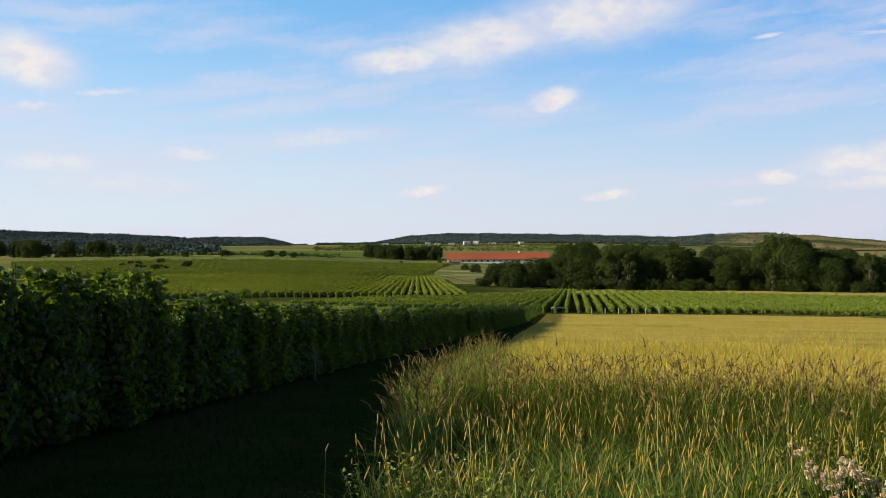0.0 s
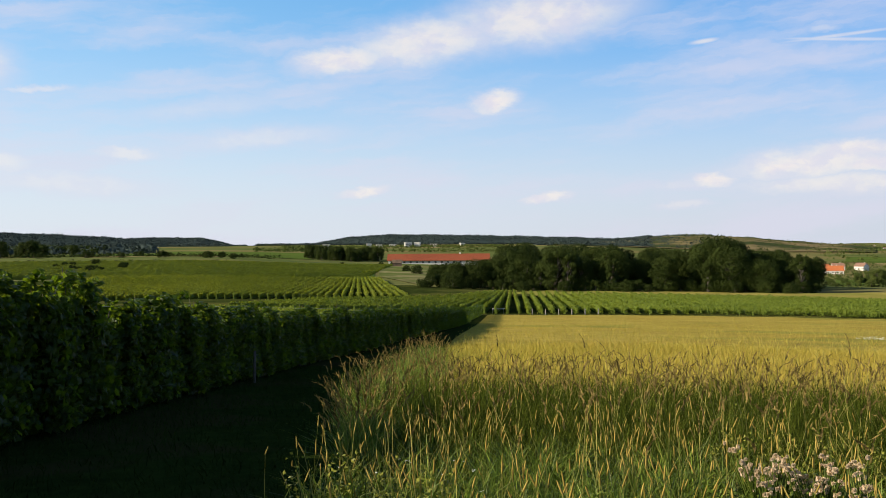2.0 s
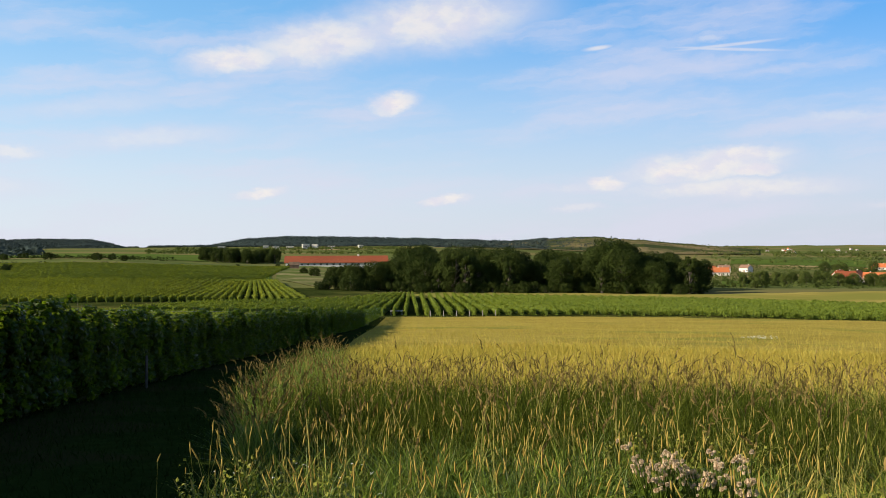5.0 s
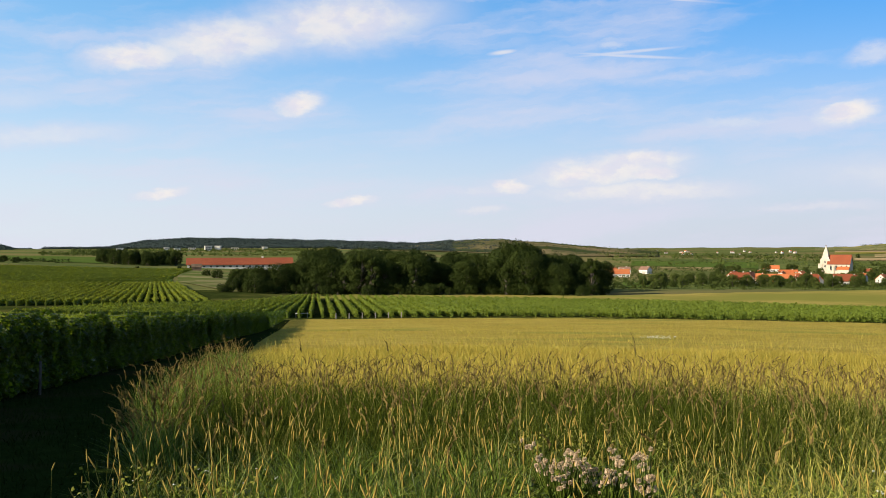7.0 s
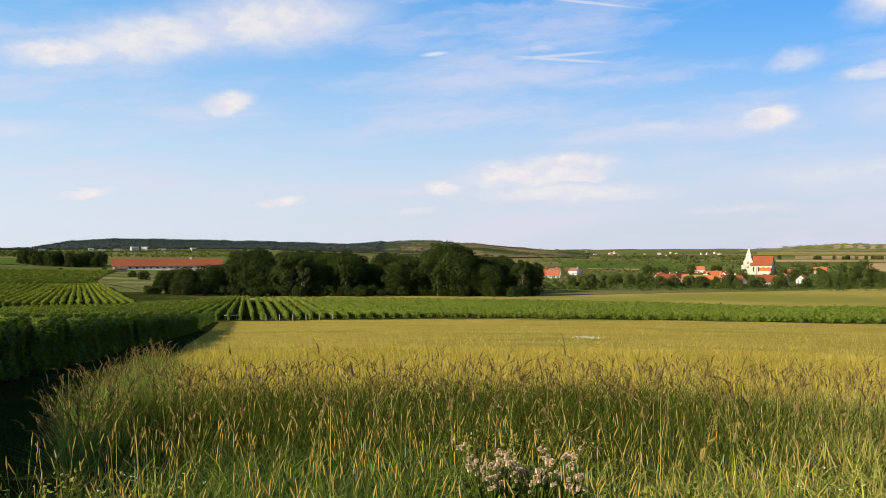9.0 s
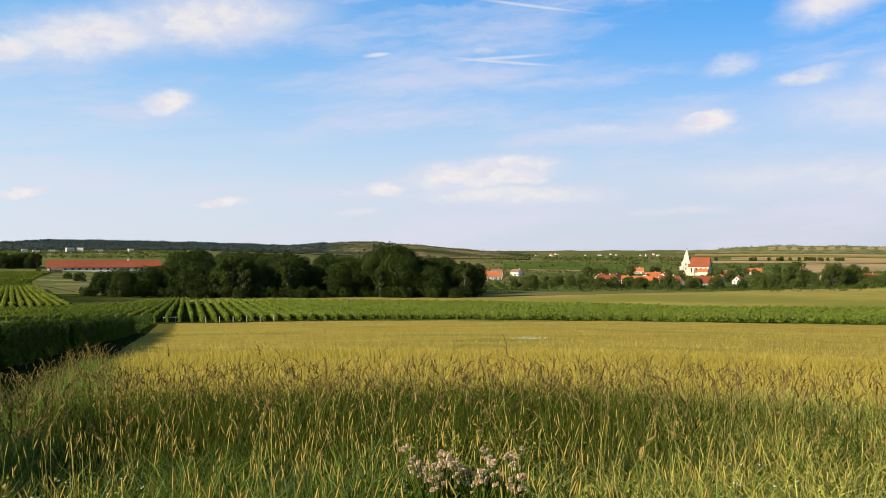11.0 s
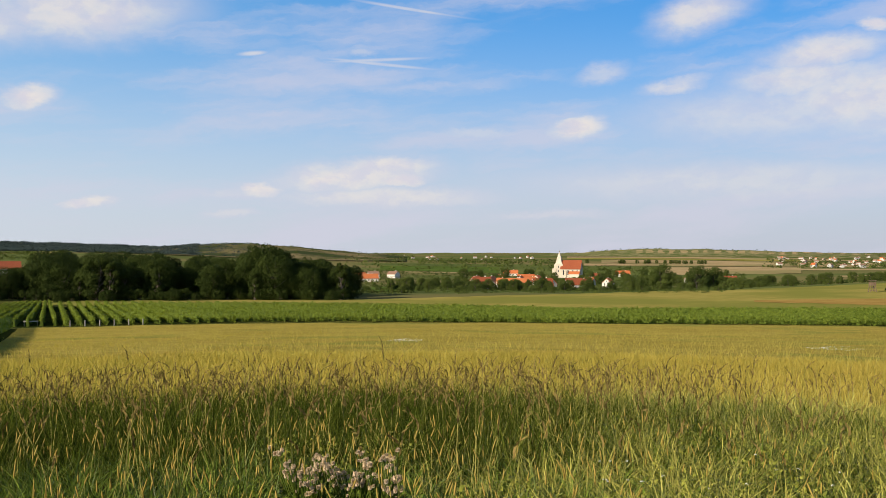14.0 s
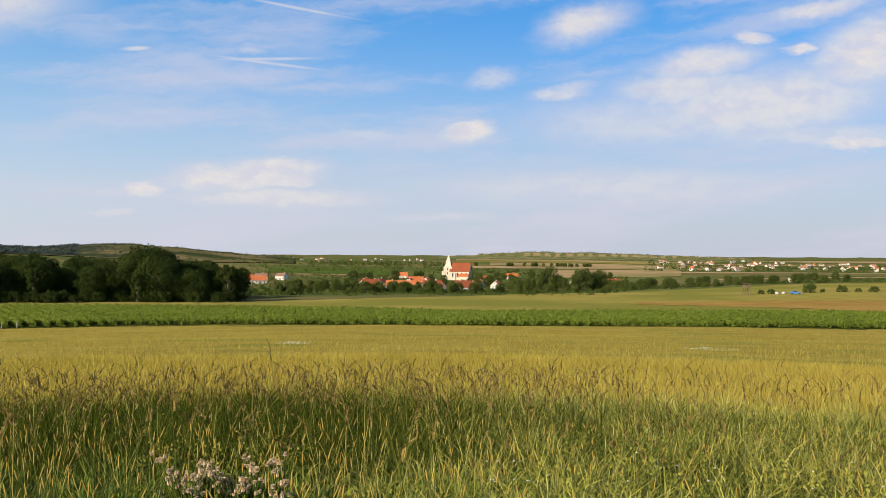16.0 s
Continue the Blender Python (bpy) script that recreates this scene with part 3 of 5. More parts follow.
tagged(sheet("meadow", np.stack([mx, my, height(mx, my) + 0.03 + 0.0005 * np.hypot(mx, my)], 1), mf, MEADOW, smooth=True), "dry golden meadow of tall seeding grass", "meadow", kind="structure")
arc("brown_field", (47.5, 66), ((262, 276), (222, 296)), BROWN, 0.12, "narrow strip of brownish stubble", "field")
arc("dark_vineyard", (-23, -0.6), ((338, 450), (336, 470)), CROP, 0.1, "dark green vineyard on the slope", "vineyard")
arc("upper_field", (-12.5, -4.2), ((640, 900), (620, 860)), CROP, 0.2, "broad light green field on the slope", "field")
arc("left_field", (-19, -12), ((620, 700), (640, 760)), CROP, 0.2, "light green field between trees", "field")
arc("sandy_lane", (-17, -9.5), ((560, 575), (585, 605)), STUBBLE, 0.15, "pale sandy lane across the fields", "lane")
arc("dry_slope", (-0.3, 2.6), ((350, 460), (296, 455)), DRY, 0.2, "dry bleached grass slope below the long building", "field")
arc("village_field", (25.5, 29), ((380, 520), (400, 500)), CROP, 0.2, "green field beside the village", "field")
for k, (h0, h1, n, f, mat) in enumerate((
        (26, 33, 900, 1080, CROP), (42.5, 50, 900, 1180, STUBBLE), (43, 51.5, 1225, 1500, STUBBLE), (27.5, 31, 860, 890, STUBBLE), (38, 54, 1240, 1330, STUBBLE), (37, 50, 1600, 1760, HAY), (39, 54, 1390, 1560, STUBBLE),
        (37, 52, 1800, 2000, STUBBLE), (36, 54, 2060, 2490, DRY), (41, 50, 2150, 2300, STUBBLE), (37, 43, 2330, 2420, HAY), (47, 60, 1750, 1900, STUBBLE), (50, 64, 2300, 2600, STUBBLE), 
        (50, 66, 1050, 1120, STUBBLE), (52, 66, 760, 800, STUBBLE), (16, 18.2, 1620, 1735, STUBBLE), (18.3, 21, 1640, 1745, STUBBLE), (19.5, 22, 1540, 1590, STUBBLE), (2, 5.5, 1150, 1200, STUBBLE), (4.5, 8, 1200, 1290, HAY))):
    arc("far_field", (h0, h1), ((n, f), (n * 1.02, f * 1.03)), mat, 0.15, "distant strip of farmland on the rise", "field")
arc("wooded_ridge", (-45, -8.8), ((1500, 2350), (1900, 2350)), WOOD_HAZY, 1.0, "dark wooded ridge on the skyline", "woodland")
arc("wooded_ridge_far", (-20, -7.6), ((3000, 3750), (3200, 3750)), WOOD_HAZY, 1.0, "dark wooded ridge on the skyline", "woodland")
arc("wooded_ridge_long", (-7.6, 24), ((2350, 3350), (2350, 3350)), WOOD_HAZY, 1.0, "long dark wooded ridge on the skyline", "woodland")
arc("dry_hill", (10, 27.5), ((1380, 1800), (1300, 1640)), HILL, 1.0, "dry scrubby hill with bare tan patches", "hill")


def wood_cover(name, heads, dists, count, size, label, seed, mat=None, sprays=5):
    gen = np.random.default_rng(seed)
    a, r = np.radians(gen.uniform(*heads, count)), gen.uniform(*dists, count)
    x, y = r * np.sin(a), r * np.cos(a)
    keep = np.sin(x * 0.013 + seed) + np.sin(y * 0.011) + gen.normal(0, 0.7, count) > -1.3
    x, y = x[keep], y[keep]
    grown = size * gen.uniform(0.5, 1.15, len(x))
    tone = gen.uniform(0, 1, len(x))
    way = gen.normal(size=(len(x), sprays, 3))
    way /= np.linalg.norm(way, axis=2)[..., None]
    way[..., 2] = np.abs(way[..., 2])
    c = np.stack([x, y, height(x, y)], 1)[:, None, :] + way * (grown[:, None] * gen.uniform(0.35, 0.75, (len(x), sprays)))[..., None]
    p, f = cards(c.reshape(-1, 3), np.repeat(grown, sprays) * (1.0 / math.sqrt(sprays)), 0.8, gen, way.reshape(-1, 3))
    tone = np.clip(np.repeat(tone, sprays) + gen.normal(0, 0.18, len(x) * sprays), 0, 1)
    return tagged(sheet(name, p, f, mat or WOOD_HAZY, None, np.repeat(tone, 2)), label, "woodland", kind="stuff")


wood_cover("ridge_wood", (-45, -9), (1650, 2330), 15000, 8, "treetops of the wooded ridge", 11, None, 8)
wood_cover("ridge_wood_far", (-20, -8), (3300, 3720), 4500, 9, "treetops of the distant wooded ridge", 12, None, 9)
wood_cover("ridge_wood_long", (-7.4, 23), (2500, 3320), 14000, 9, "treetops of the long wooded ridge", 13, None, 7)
wood_cover("ridge_foot_wood", (-28, -15.6), (820, 1350), 1700, 7, "dark woods at the foot of the ridge", 31, TREE_LEAF_SHADED, 10)
wood_cover("villa_trees", (-6, 7), (1140, 1330), 700, 5, "garden trees among the villas", 27, GARDEN_LEAF_LIT, 9)
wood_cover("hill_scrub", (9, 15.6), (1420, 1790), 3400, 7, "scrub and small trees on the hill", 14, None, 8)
wood_cover("hilltop_scrub", (15.2, 28), (1420, 1770), 900, 5, "scattered scrub on the bare hilltop", 15, GARDEN_LEAF_LIT, 9)
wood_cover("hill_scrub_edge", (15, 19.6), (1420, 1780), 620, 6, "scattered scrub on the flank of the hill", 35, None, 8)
wood_cover("summit_scrub", (16.4, 18.6), (1735, 1760), 60, 6, "scrub along the bare summit", 33, GARDEN_LEAF_LIT, 9)
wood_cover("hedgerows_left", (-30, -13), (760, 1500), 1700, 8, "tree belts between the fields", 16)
wood_cover("belt_centre", (-7.5, 9), (930, 1020), 800, 6, "tree belt before the far houses", 17, GARDEN_LEAF_LIT, 9)
wood_cover("hedgerows_right", (24, 37), (960, 1500), 420, 6, "tree belts beyond the village", 18, GARDEN_LEAF_LIT, 9)
wood_cover("skyline_trees", (28.3, 36.2), (1150, 1420), 280, 8, "tree clumps before the skyline houses", 34, GARDEN_LEAF_LIT, 10)
wood_cover("slope_scrub", (37, 56), (2350, 2520), 160, 6, "scattered scrub along the hill crest", 25, GARDEN_LEAF_LIT, 9)
wood_cover("church_trees", (36, 42.4), (900, 1180), 240, 6, "trees beyond the church", 26, GARDEN_LEAF_LIT, 9)
wood_cover("town_trees", (48, 66), (1150, 1900), 800, 7, "trees among the far houses", 19, GARDEN_LEAF_LIT, 9)

wood_cover("garden_scrub", (30.5, 46), (338, 470), 900, 1.8, "tangled scrub before the village", 21, GARDEN_LEAF_LIT, 14)
wood_cover("meadow_scrub", (24.6, 31), (345, 560), 260, 2.8, "scattered scrub in rough grass beside the village", 28, GARDEN_LEAF_LIT, 14)
wood_cover("slope_hedge", (-23, -9), (452, 468), 170, 2.2, "low dark hedge between two vineyards", 29, TREE_LEAF_SHADED, 12)
wood_cover("garden_green", (24.6, 47), (480, 900), 1900, 3.4, "gardens and shrubs between the houses", 22, GARDEN_LEAF_LIT, 12)
wood_cover("field_hedge", (45, 61), (520, 640), 900, 3.2, "dense hedge beyond the mown field", 23, GARDEN_LEAF_LIT, 14)
wood_cover("field_bushes", (-22, -6), (590, 650), 260, 3.6, "hedge between the upper fields", 24, TREE_LEAF_SHADED, 12)
# single trees and bushes
grove(34, (-4.7, -0.1), (600, 680), (0.42, 0.62), FOREST_TREES, "dark tree in a belt above the vineyard", "trees above the vineyard")
grove(26, (-25, -17), (560, 800), (0.45, 0.75), FOREST_TREES, "dark green tree among the fields", "trees among the fields")
grove(12, (-18.5, -13.5), (370, 430), (0.45, 0.75), BUSHES, "dark bush on a field boundary", "bushes among the fields", "bush")
grove(16, (-20, -7), (540, 640), (0.5, 0.9), BUSHES, "dark bush on a field boundary", "bushes among the fields", "bush")
for a, r, s in ((0.5, 470, 0.5), (1.3, 400, 0.6), (1.9, 380, 0.8), (-2.5, 480, 0.4), (-0.2, 500, 0.45)):
    plant(BUSHES[int(a * 10) % 3], *polar(a, r), s, "small dark bush on the dry slope", "bushes among the fields", "bush")
# round the village
grove(44, (25.0, 47), (345, 470), (0.28, 0.6), GARDEN_BUSHES, "dense green bush at the village edge", "bushes before the village", "bush")
grove(34, (26.5, 36), (400, 540), (0.28, 0.42), GARDEN_TREES, "green garden tree before the village houses", "village trees")
grove(40, (30, 46), (540, 900), (0.32, 0.6), GARDEN_TREES, "green garden tree among the village houses", "village trees")
grove(46, (45, 59), (500, 620), (0.26, 0.42), GARDEN_TREES, "dark green tree in the line beyond the field", "trees beyond the field")
grove(14, (44, 52), (430, 500), (0.45, 0.8), GARDEN_BUSHES, "low green bush along the field", "bushes beyond the field", "bush")
for a, r, s, k in ((42.4, 430, 0.82, 0), (44.4, 430, 0.74, 1), (45.3, 440, 0.7, 2), (27.6, 360, 0.42, 3), (40.6, 400, 0.45, 1), (41.3, 392, 0.4, 0)):
    plant(GARDEN_TREES[k % 3], *polar(a, r), s, "full rounded tree standing before the village", "village trees")
for a, r, s in ((54.4, 334, 0.35), (54.9, 334, 0.4), (56.9, 345, 0.75), (58.6, 352, 0.55), (60.2, 352, 0.5), (57.6, 349, 0.3), (59.4, 350, 0.35), (61.2, 356, 0.75), (53.2, 520, 0.8), (57.6, 520, 0.9)):
    plant(GARDEN_BUSHES[int(r) % 2], *polar(a, r), s, "single low bush in the mown field", "bushes in the field", "bush")
grove(22, (38, 46), (1335, 1365), (0.34, 0.44), GARDEN_TREES, "tree in a distant avenue", "trees of the avenue")

for a, s in ((26.9, 0.5), (28.0, 0.75), (30.7, 0.9), (31.4, 0.85), (32.6, 0.75), (34.25, 0.55), (35.4, 0.6), (36.9, 0.85), (38.3, 0.8), (39.6, 0.7)):
    plant(BUSHES[int(a) % 3], *polar(a, 425), s, "dark rounded bush at the village edge", "bushes before the village", "bush")
# trees and shrubs that hide the house walls
grove(46, (30.2, 46), (478, 532), (0.25, 0.5), GARDEN_BUSHES, "green shrub before the village houses", "bushes before the village", "bush")
grove(46, (30, 46), (555, 760), (0.3, 0.52), GARDEN_TREES, "green garden tree among the village houses", "village trees")
for a, r, s in ((29.9, 470, 0.45), (31.0, 500, 0.42), (34.5, 500, 0.3), (36.8, 505, 0.42), (33.4, 800, 0.62), (34.9, 830, 0.55), (35.5, 780, 0.5), (38.3, 560, 0.5)):
    plant(GARDEN_TREES[int(r) % 3], *polar(a, r), s, "full rounded tree standing among the houses", "village trees")

# ---- buildings

PLASTER = material("lime_plaster", (0.55, 0.51, 0.44), (0.72, 0.69, 0.62), 0.7, 0.9, 0.1)
PLASTER_GREY = material("grey_plaster", (0.42, 0.41, 0.38), (0.56, 0.54, 0.5), 0.7, 0.9, 0.1)
def tile_lines(n, at, col):
    wave = n.add("ShaderNodeTexWave", {"wave_type": "BANDS", "bands_direction": "Z"}, i0=at, Scale=1.6, Distortion=0.3).outputs[1]
    return n.mix(n.ramp(wave, 0.0, 0.35, 0.35, 0.0), col, rgb(0.1, 0.03, 0.015))


TILES = material("orange_roof_tiles", (0.42, 0.1, 0.03), (0.6, 0.2, 0.07), 1.2, 0.85, 0.2, random_hue=0.4, extra=tile_lines)
TILES_RED = material("red_roof_tiles", (0.22, 0.052, 0.022), (0.32, 0.09, 0.036), 1.0, 0.85, 0.2, random_hue=0.3, extra=tile_lines)
TILES_OLD = material("weathered_roof_tiles", (0.2, 0.115, 0.08), (0.36, 0.22, 0.15), 1.0, 0.9, 0.2, random_hue=0.6, extra=tile_lines)
GLASS = material("window_glass", (0.02, 0.025, 0.03), (0.04, 0.045, 0.05), 2.0, 0.12, 0.0, gloss=0.6)
STONE = material("pale_church_stone", (0.46, 0.4, 0.31), (0.62, 0.55, 0.45), 0.5, 0.9, 0.2)
TIMBER = material("weathered_timber", (0.09, 0.06, 0.04), (0.2, 0.14, 0.09), 5.0, 0.85, 0.4)


def brick_box(cx, cy, z0, sx, sy, sz):
    """Points and quads of an upright box standing on z0."""
    p = np.array([(cx + i * sx / 2, cy + j * sy / 2, z0 + k * sz) for k in (0, 1) for i, j in ((-1, -1), (1, -1), (1, 1), (-1, 1))])
    return p, np.array([(0, 3, 2, 1), (4, 5, 6, 7), (0, 1, 5, 4), (1, 2, 6, 5), (2, 3, 7, 6), (3, 0, 4, 7)])


def gable_walls(w, d, h, rise):
    """House walls with gables at both ends of x."""
    p = np.array([(-w / 2, -d / 2, -3), (w / 2, -d / 2, -3), (w / 2, d / 2, -3), (-w / 2, d / 2, -3), (-w / 2, -d / 2, h), (w / 2, -d / 2, h), (w / 2, d / 2, h), (-w / 2, d / 2, h),
                  (-w / 2, 0, h + rise), (w / 2, 0, h + rise)], float)
    return p, np.array([(0, 1, 5, 4), (2, 3, 7, 6), (1, 2, 6, 5), (3, 0, 4, 7), (5, 6, 9, 9), (7, 4, 8, 8), (4, 5, 9, 8), (6, 7, 8, 9)])


def gable_roof(w, d, h, rise, over=0.45, thick=0.22):
    """Two roof slabs with eaves."""
    pieces = []
    for s in (-1, 1):
        low = h - over * rise / (d / 2)
        a = [(-w / 2 - over, s * (d / 2 + over), low), (w / 2 + over, s * (d / 2 + over), low), (w / 2 + over, 0, h + rise), (-w / 2 - over, 0, h + rise)]
        p = np.array(a + [(x, y, z + thick) for x, y, z in a])
        pieces.append((p, np.array([(0, 3, 2, 1), (4, 5, 6, 7), (0, 1, 5, 4), (1, 2, 6, 5), (2, 3, 7, 6), (3, 0, 4, 7)])))
    return merged(pieces)


def window(parent, x, y, z, w, h, face):
    """A framed window set on a wall; face 'x' or 'y' with its sign."""
    axis, s = face
    size = (0.1, w, h) if axis == "x" else (w, 0.1, h)
    frame_size = (0.06, w + 0.24, h + 0.24) if axis == "x" else (w + 0.24, 0.06, h + 0.24)
    ob = sheet("window", *brick_box(x, y, z - 0.12, *frame_size), PLASTER, parent)
    off = (0.03 * s, 0) if axis == "x" else (0, 0.03 * s)
    sheet("pane", *brick_box(x + off[0], y + off[1], z, *size), GLASS, ob)


def house(w, d, h, rise, wall=None, roof=None, storeys=1):
    """A plain village house with gables, windows, a door and a chimney."""
    ob = new("house")
    sheet("wall", *gable_walls(w, d, h, rise - 0.05), wall or PLASTER, ob)
    sheet("roof", *gable_roof(w, d, h, rise), roof or TILES, ob)
    for k in range(storeys):
        z = 1.0 + 2.8 * k
        for x in np.linspace(-w / 2 + 1.6, w / 2 - 1.6, max(2, int(w / 3.4))):
            window(ob, x, -d / 2 - 0.02, z, 1.0, 1.3, ("y", -1))
        window(ob, -w / 2 - 0.02, -d * 0.2, z, 0.9, 1.3, ("x", -1))
        window(ob, -w / 2 - 0.02, d * 0.2, z, 0.9, 1.3, ("x", -1))
    window(ob, -w / 2 - 0.02, 0, h + rise * 0.25, 0.8, 1.0, ("x", -1))
    sheet("door", *brick_box(w * 0.1 + 0.4, -d / 2 - 0.03, 0, 1.0, 0.1, 2.05), TIMBER, ob)
    sheet("chimney", *brick_box(w * 0.22, d * 0.12, h + rise * 0.5, 0.6, 0.6, rise * 0.5 + 0.9), PLASTER, ob)
    return ob


def settle(ob, heading, dist, turn, label, group="village houses", category="house", scale=1.0, sink=0.0):
    x, y = polar(heading, dist)
    m = Matrix.LocRotScale((x, y, float(height(x, y)) - sink), Euler((0, 0, radians(turn - heading))), (scale,) * 3)
    return tagged(copy_thing(ob, m), label, category, group)


long_house = house(18, 8, 3.4, 3.8)
gable_house = house(11, 8, 3.6, 4.0, roof=TILES_RED)
tall_house = house(9, 8, 5.6, 3.6, storeys=2)
grey_house = house(10, 8, 4.0, 3.6, PLASTER_GREY, TILES)
town_house = house(11, 8, 4.2, 3.0, PLASTER, TILES_OLD)
town_block = house(14, 8, 5.6, 2.6, PLASTER_GREY, TILES_OLD, storeys=2)
MODELS += [long_house, gable_house, tall_house, grey_house, town_house, town_block]
for model, a, r, turn, label in (
        (gable_house, 32.0, 560, 10, "house with an orange tiled hip and white walls"), (long_house, 33.75, 545, 8, "long low house with a bright orange roof"),
        (gable_house, 35.6, 540, 14, "house with a dark red roof and a white gable"), (grey_house, 33.1, 620, -60, "house with an orange roof behind others"),
        (tall_house, 31.7, 600, 60, "narrow white house with a gable"), (grey_house, 34.9, 680, 20, "orange-roofed house among trees"),
        (long_house, 33.7, 860, 0, "large house with a broad orange roof"), (tall_house, 34.3, 640, 75, "white two-storey house with an orange roof"),
        (gable_house, 37.9, 640, 40, "red-roofed house below the church"), (tall_house, 39.4, 600, 70, "white two-storey house among trees"),
        (town_house, 25.6, 720, 20, "small house with a weathered roof in gardens"), (town_house, 26.8, 735, -40, "small white house with a weathered roof in gardens"),
        (gable_house, 46.2, 640, 15, "white house with a red roof behind trees"), (long_house, 25.3, 650, 12, "long low house with an orange roof"),
        (grey_house, 24.9, 680, 40, "grey house with a brown-orange roof"),
        (gable_house, 38.6, 800, 5, "red-roofed house behind the church"), (grey_house, 36.0, 610, -50, "house with an orange roof below the church"),
        (long_house, 40.2, 880, 10, "long farm building with an orange roof"), 
        (tall_house, 44.0, 680, 70, "small white house between trees"),
        (grey_house, 33.0, 720, 10, "house with an orange roof behind others"), (long_house, 34.6, 760, 5, "long low house with an orange roof"),
        (tall_house, 35.3, 700, 65, "white two-storey house with an orange roof"), (gable_house, 37.4, 590, 20, "red-roofed house below the church"), (grey_house, 38.3, 700, -30, "house with an orange roof among trees"),
        (grey_house, 32.6, 585, 70, "house with an orange roof"), (long_house, 35.0, 600, 80, "house with an orange roof end-on")):
    settle(model, a, r, turn, label, scale=0.9 if r < 600 else 0.72)
for k in range(110):
    a, r = rng.uniform(48.5, 65), rng.uniform(1200, 2150)
    settle((town_house, tall_house, town_block, town_house)[k % 4], a, r, rng.uniform(-80, 80), "small distant house of the far town", "houses of the far town", scale=rng.uniform(0.4, 0.62))
for k in range(16):
    a, r = rng.uniform(27, 36), rng.uniform(1450, 1900)
    settle((town_house, town_block, tall_house)[k % 3], a, r, rng.uniform(-80, 80), "small distant house on the skyline", "houses on the skyline", scale=rng.uniform(0.26, 0.45))

def villa(w, d, h):
    """A white flat-roofed house with a wide window band."""
    ob = new("villa")
    sheet("wall", *brick_box(0, 0, -3, w, d, h + 3), PLASTER, ob)
    sheet("roof", *brick_box(0, 0, h, w + 0.8, d + 0.8, 0.35), PLASTER, ob)
    for x in np.linspace(-w / 2 + 2, w / 2 - 2, 4):
        window(ob, x, -d / 2 - 0.02, 1.0, 1.8, 1.6, ("y", -1))
        window(ob, x, -d / 2 - 0.02, 4.0, 1.8, 1.6, ("y", -1))
    return ob


wide_villa, tall_villa = villa(16, 9, 6.5), villa(11, 9, 8)
MODELS += [wide_villa, tall_villa]
for a, r, turn, s, model in ((-3.4, 1120, 0, 0.9, 0), (-0.9, 1100, 5, 0.9, 1), (-0.3, 1110, 5, 0.8, 0), (0.5, 1105, 0, 0.9, 0), (1.4, 1090, 10, 1.2, 1), (1.95, 1095, 80, 1.2, 1), (2.9, 1120, 0, 0.9, 0), (4.6, 1150, 20, 0.9, 1)):
    settle((wide_villa, tall_villa)[model], a, r + 140, turn, "white flat-roofed villa on the wooded rise", "villas on the rise", "villa", s * 0.64, 0.0)


def long_building():
    """The long low building with its red roof above the vineyard."""
    ob = thing("long_building", *polar(3.2, 566), -1.0)
    ob.rotation_euler = (0, 0, radians(-3.2))
    sheet("wall", *brick_box(0, 0, -1.5, 58, 11, 3.3), PLASTER_GREY, ob)
    p, f = gable_roof(58, 11, 1.8, 3.3, 0.8, 0.25)
    sheet("roof", p, f, TILES_RED, ob)
    sheet("gable", *gable_walls(57.6, 10.8, 1.7, 3.0), PLASTER_GREY, ob)
    for x in np.linspace(-27, 27, 16):
        window(ob, x, -5.52, 0.1, 1.3, 0.9, ("y", -1))
    sheet("turret", *brick_box(12.5, 0, 4.3, 1.0, 1.0, 1.8), PLASTER, ob)
    return tagged(ob, "long low building with a red tiled roof and pale walls", "building")


long_building()


def shed():
    ob = thing("shed", *polar(0.75, 470))
    sheet("wall", *gable_walls(4.4, 3.2, 1.8, 1.3), TIMBER, ob)
    sheet("roof", *gable_roof(4.4, 3.2, 1.8, 1.3, 0.3, 0.12), TIMBER, ob)
    return tagged(ob, "small dark timber shed beside the vineyard", "shed")


shed()


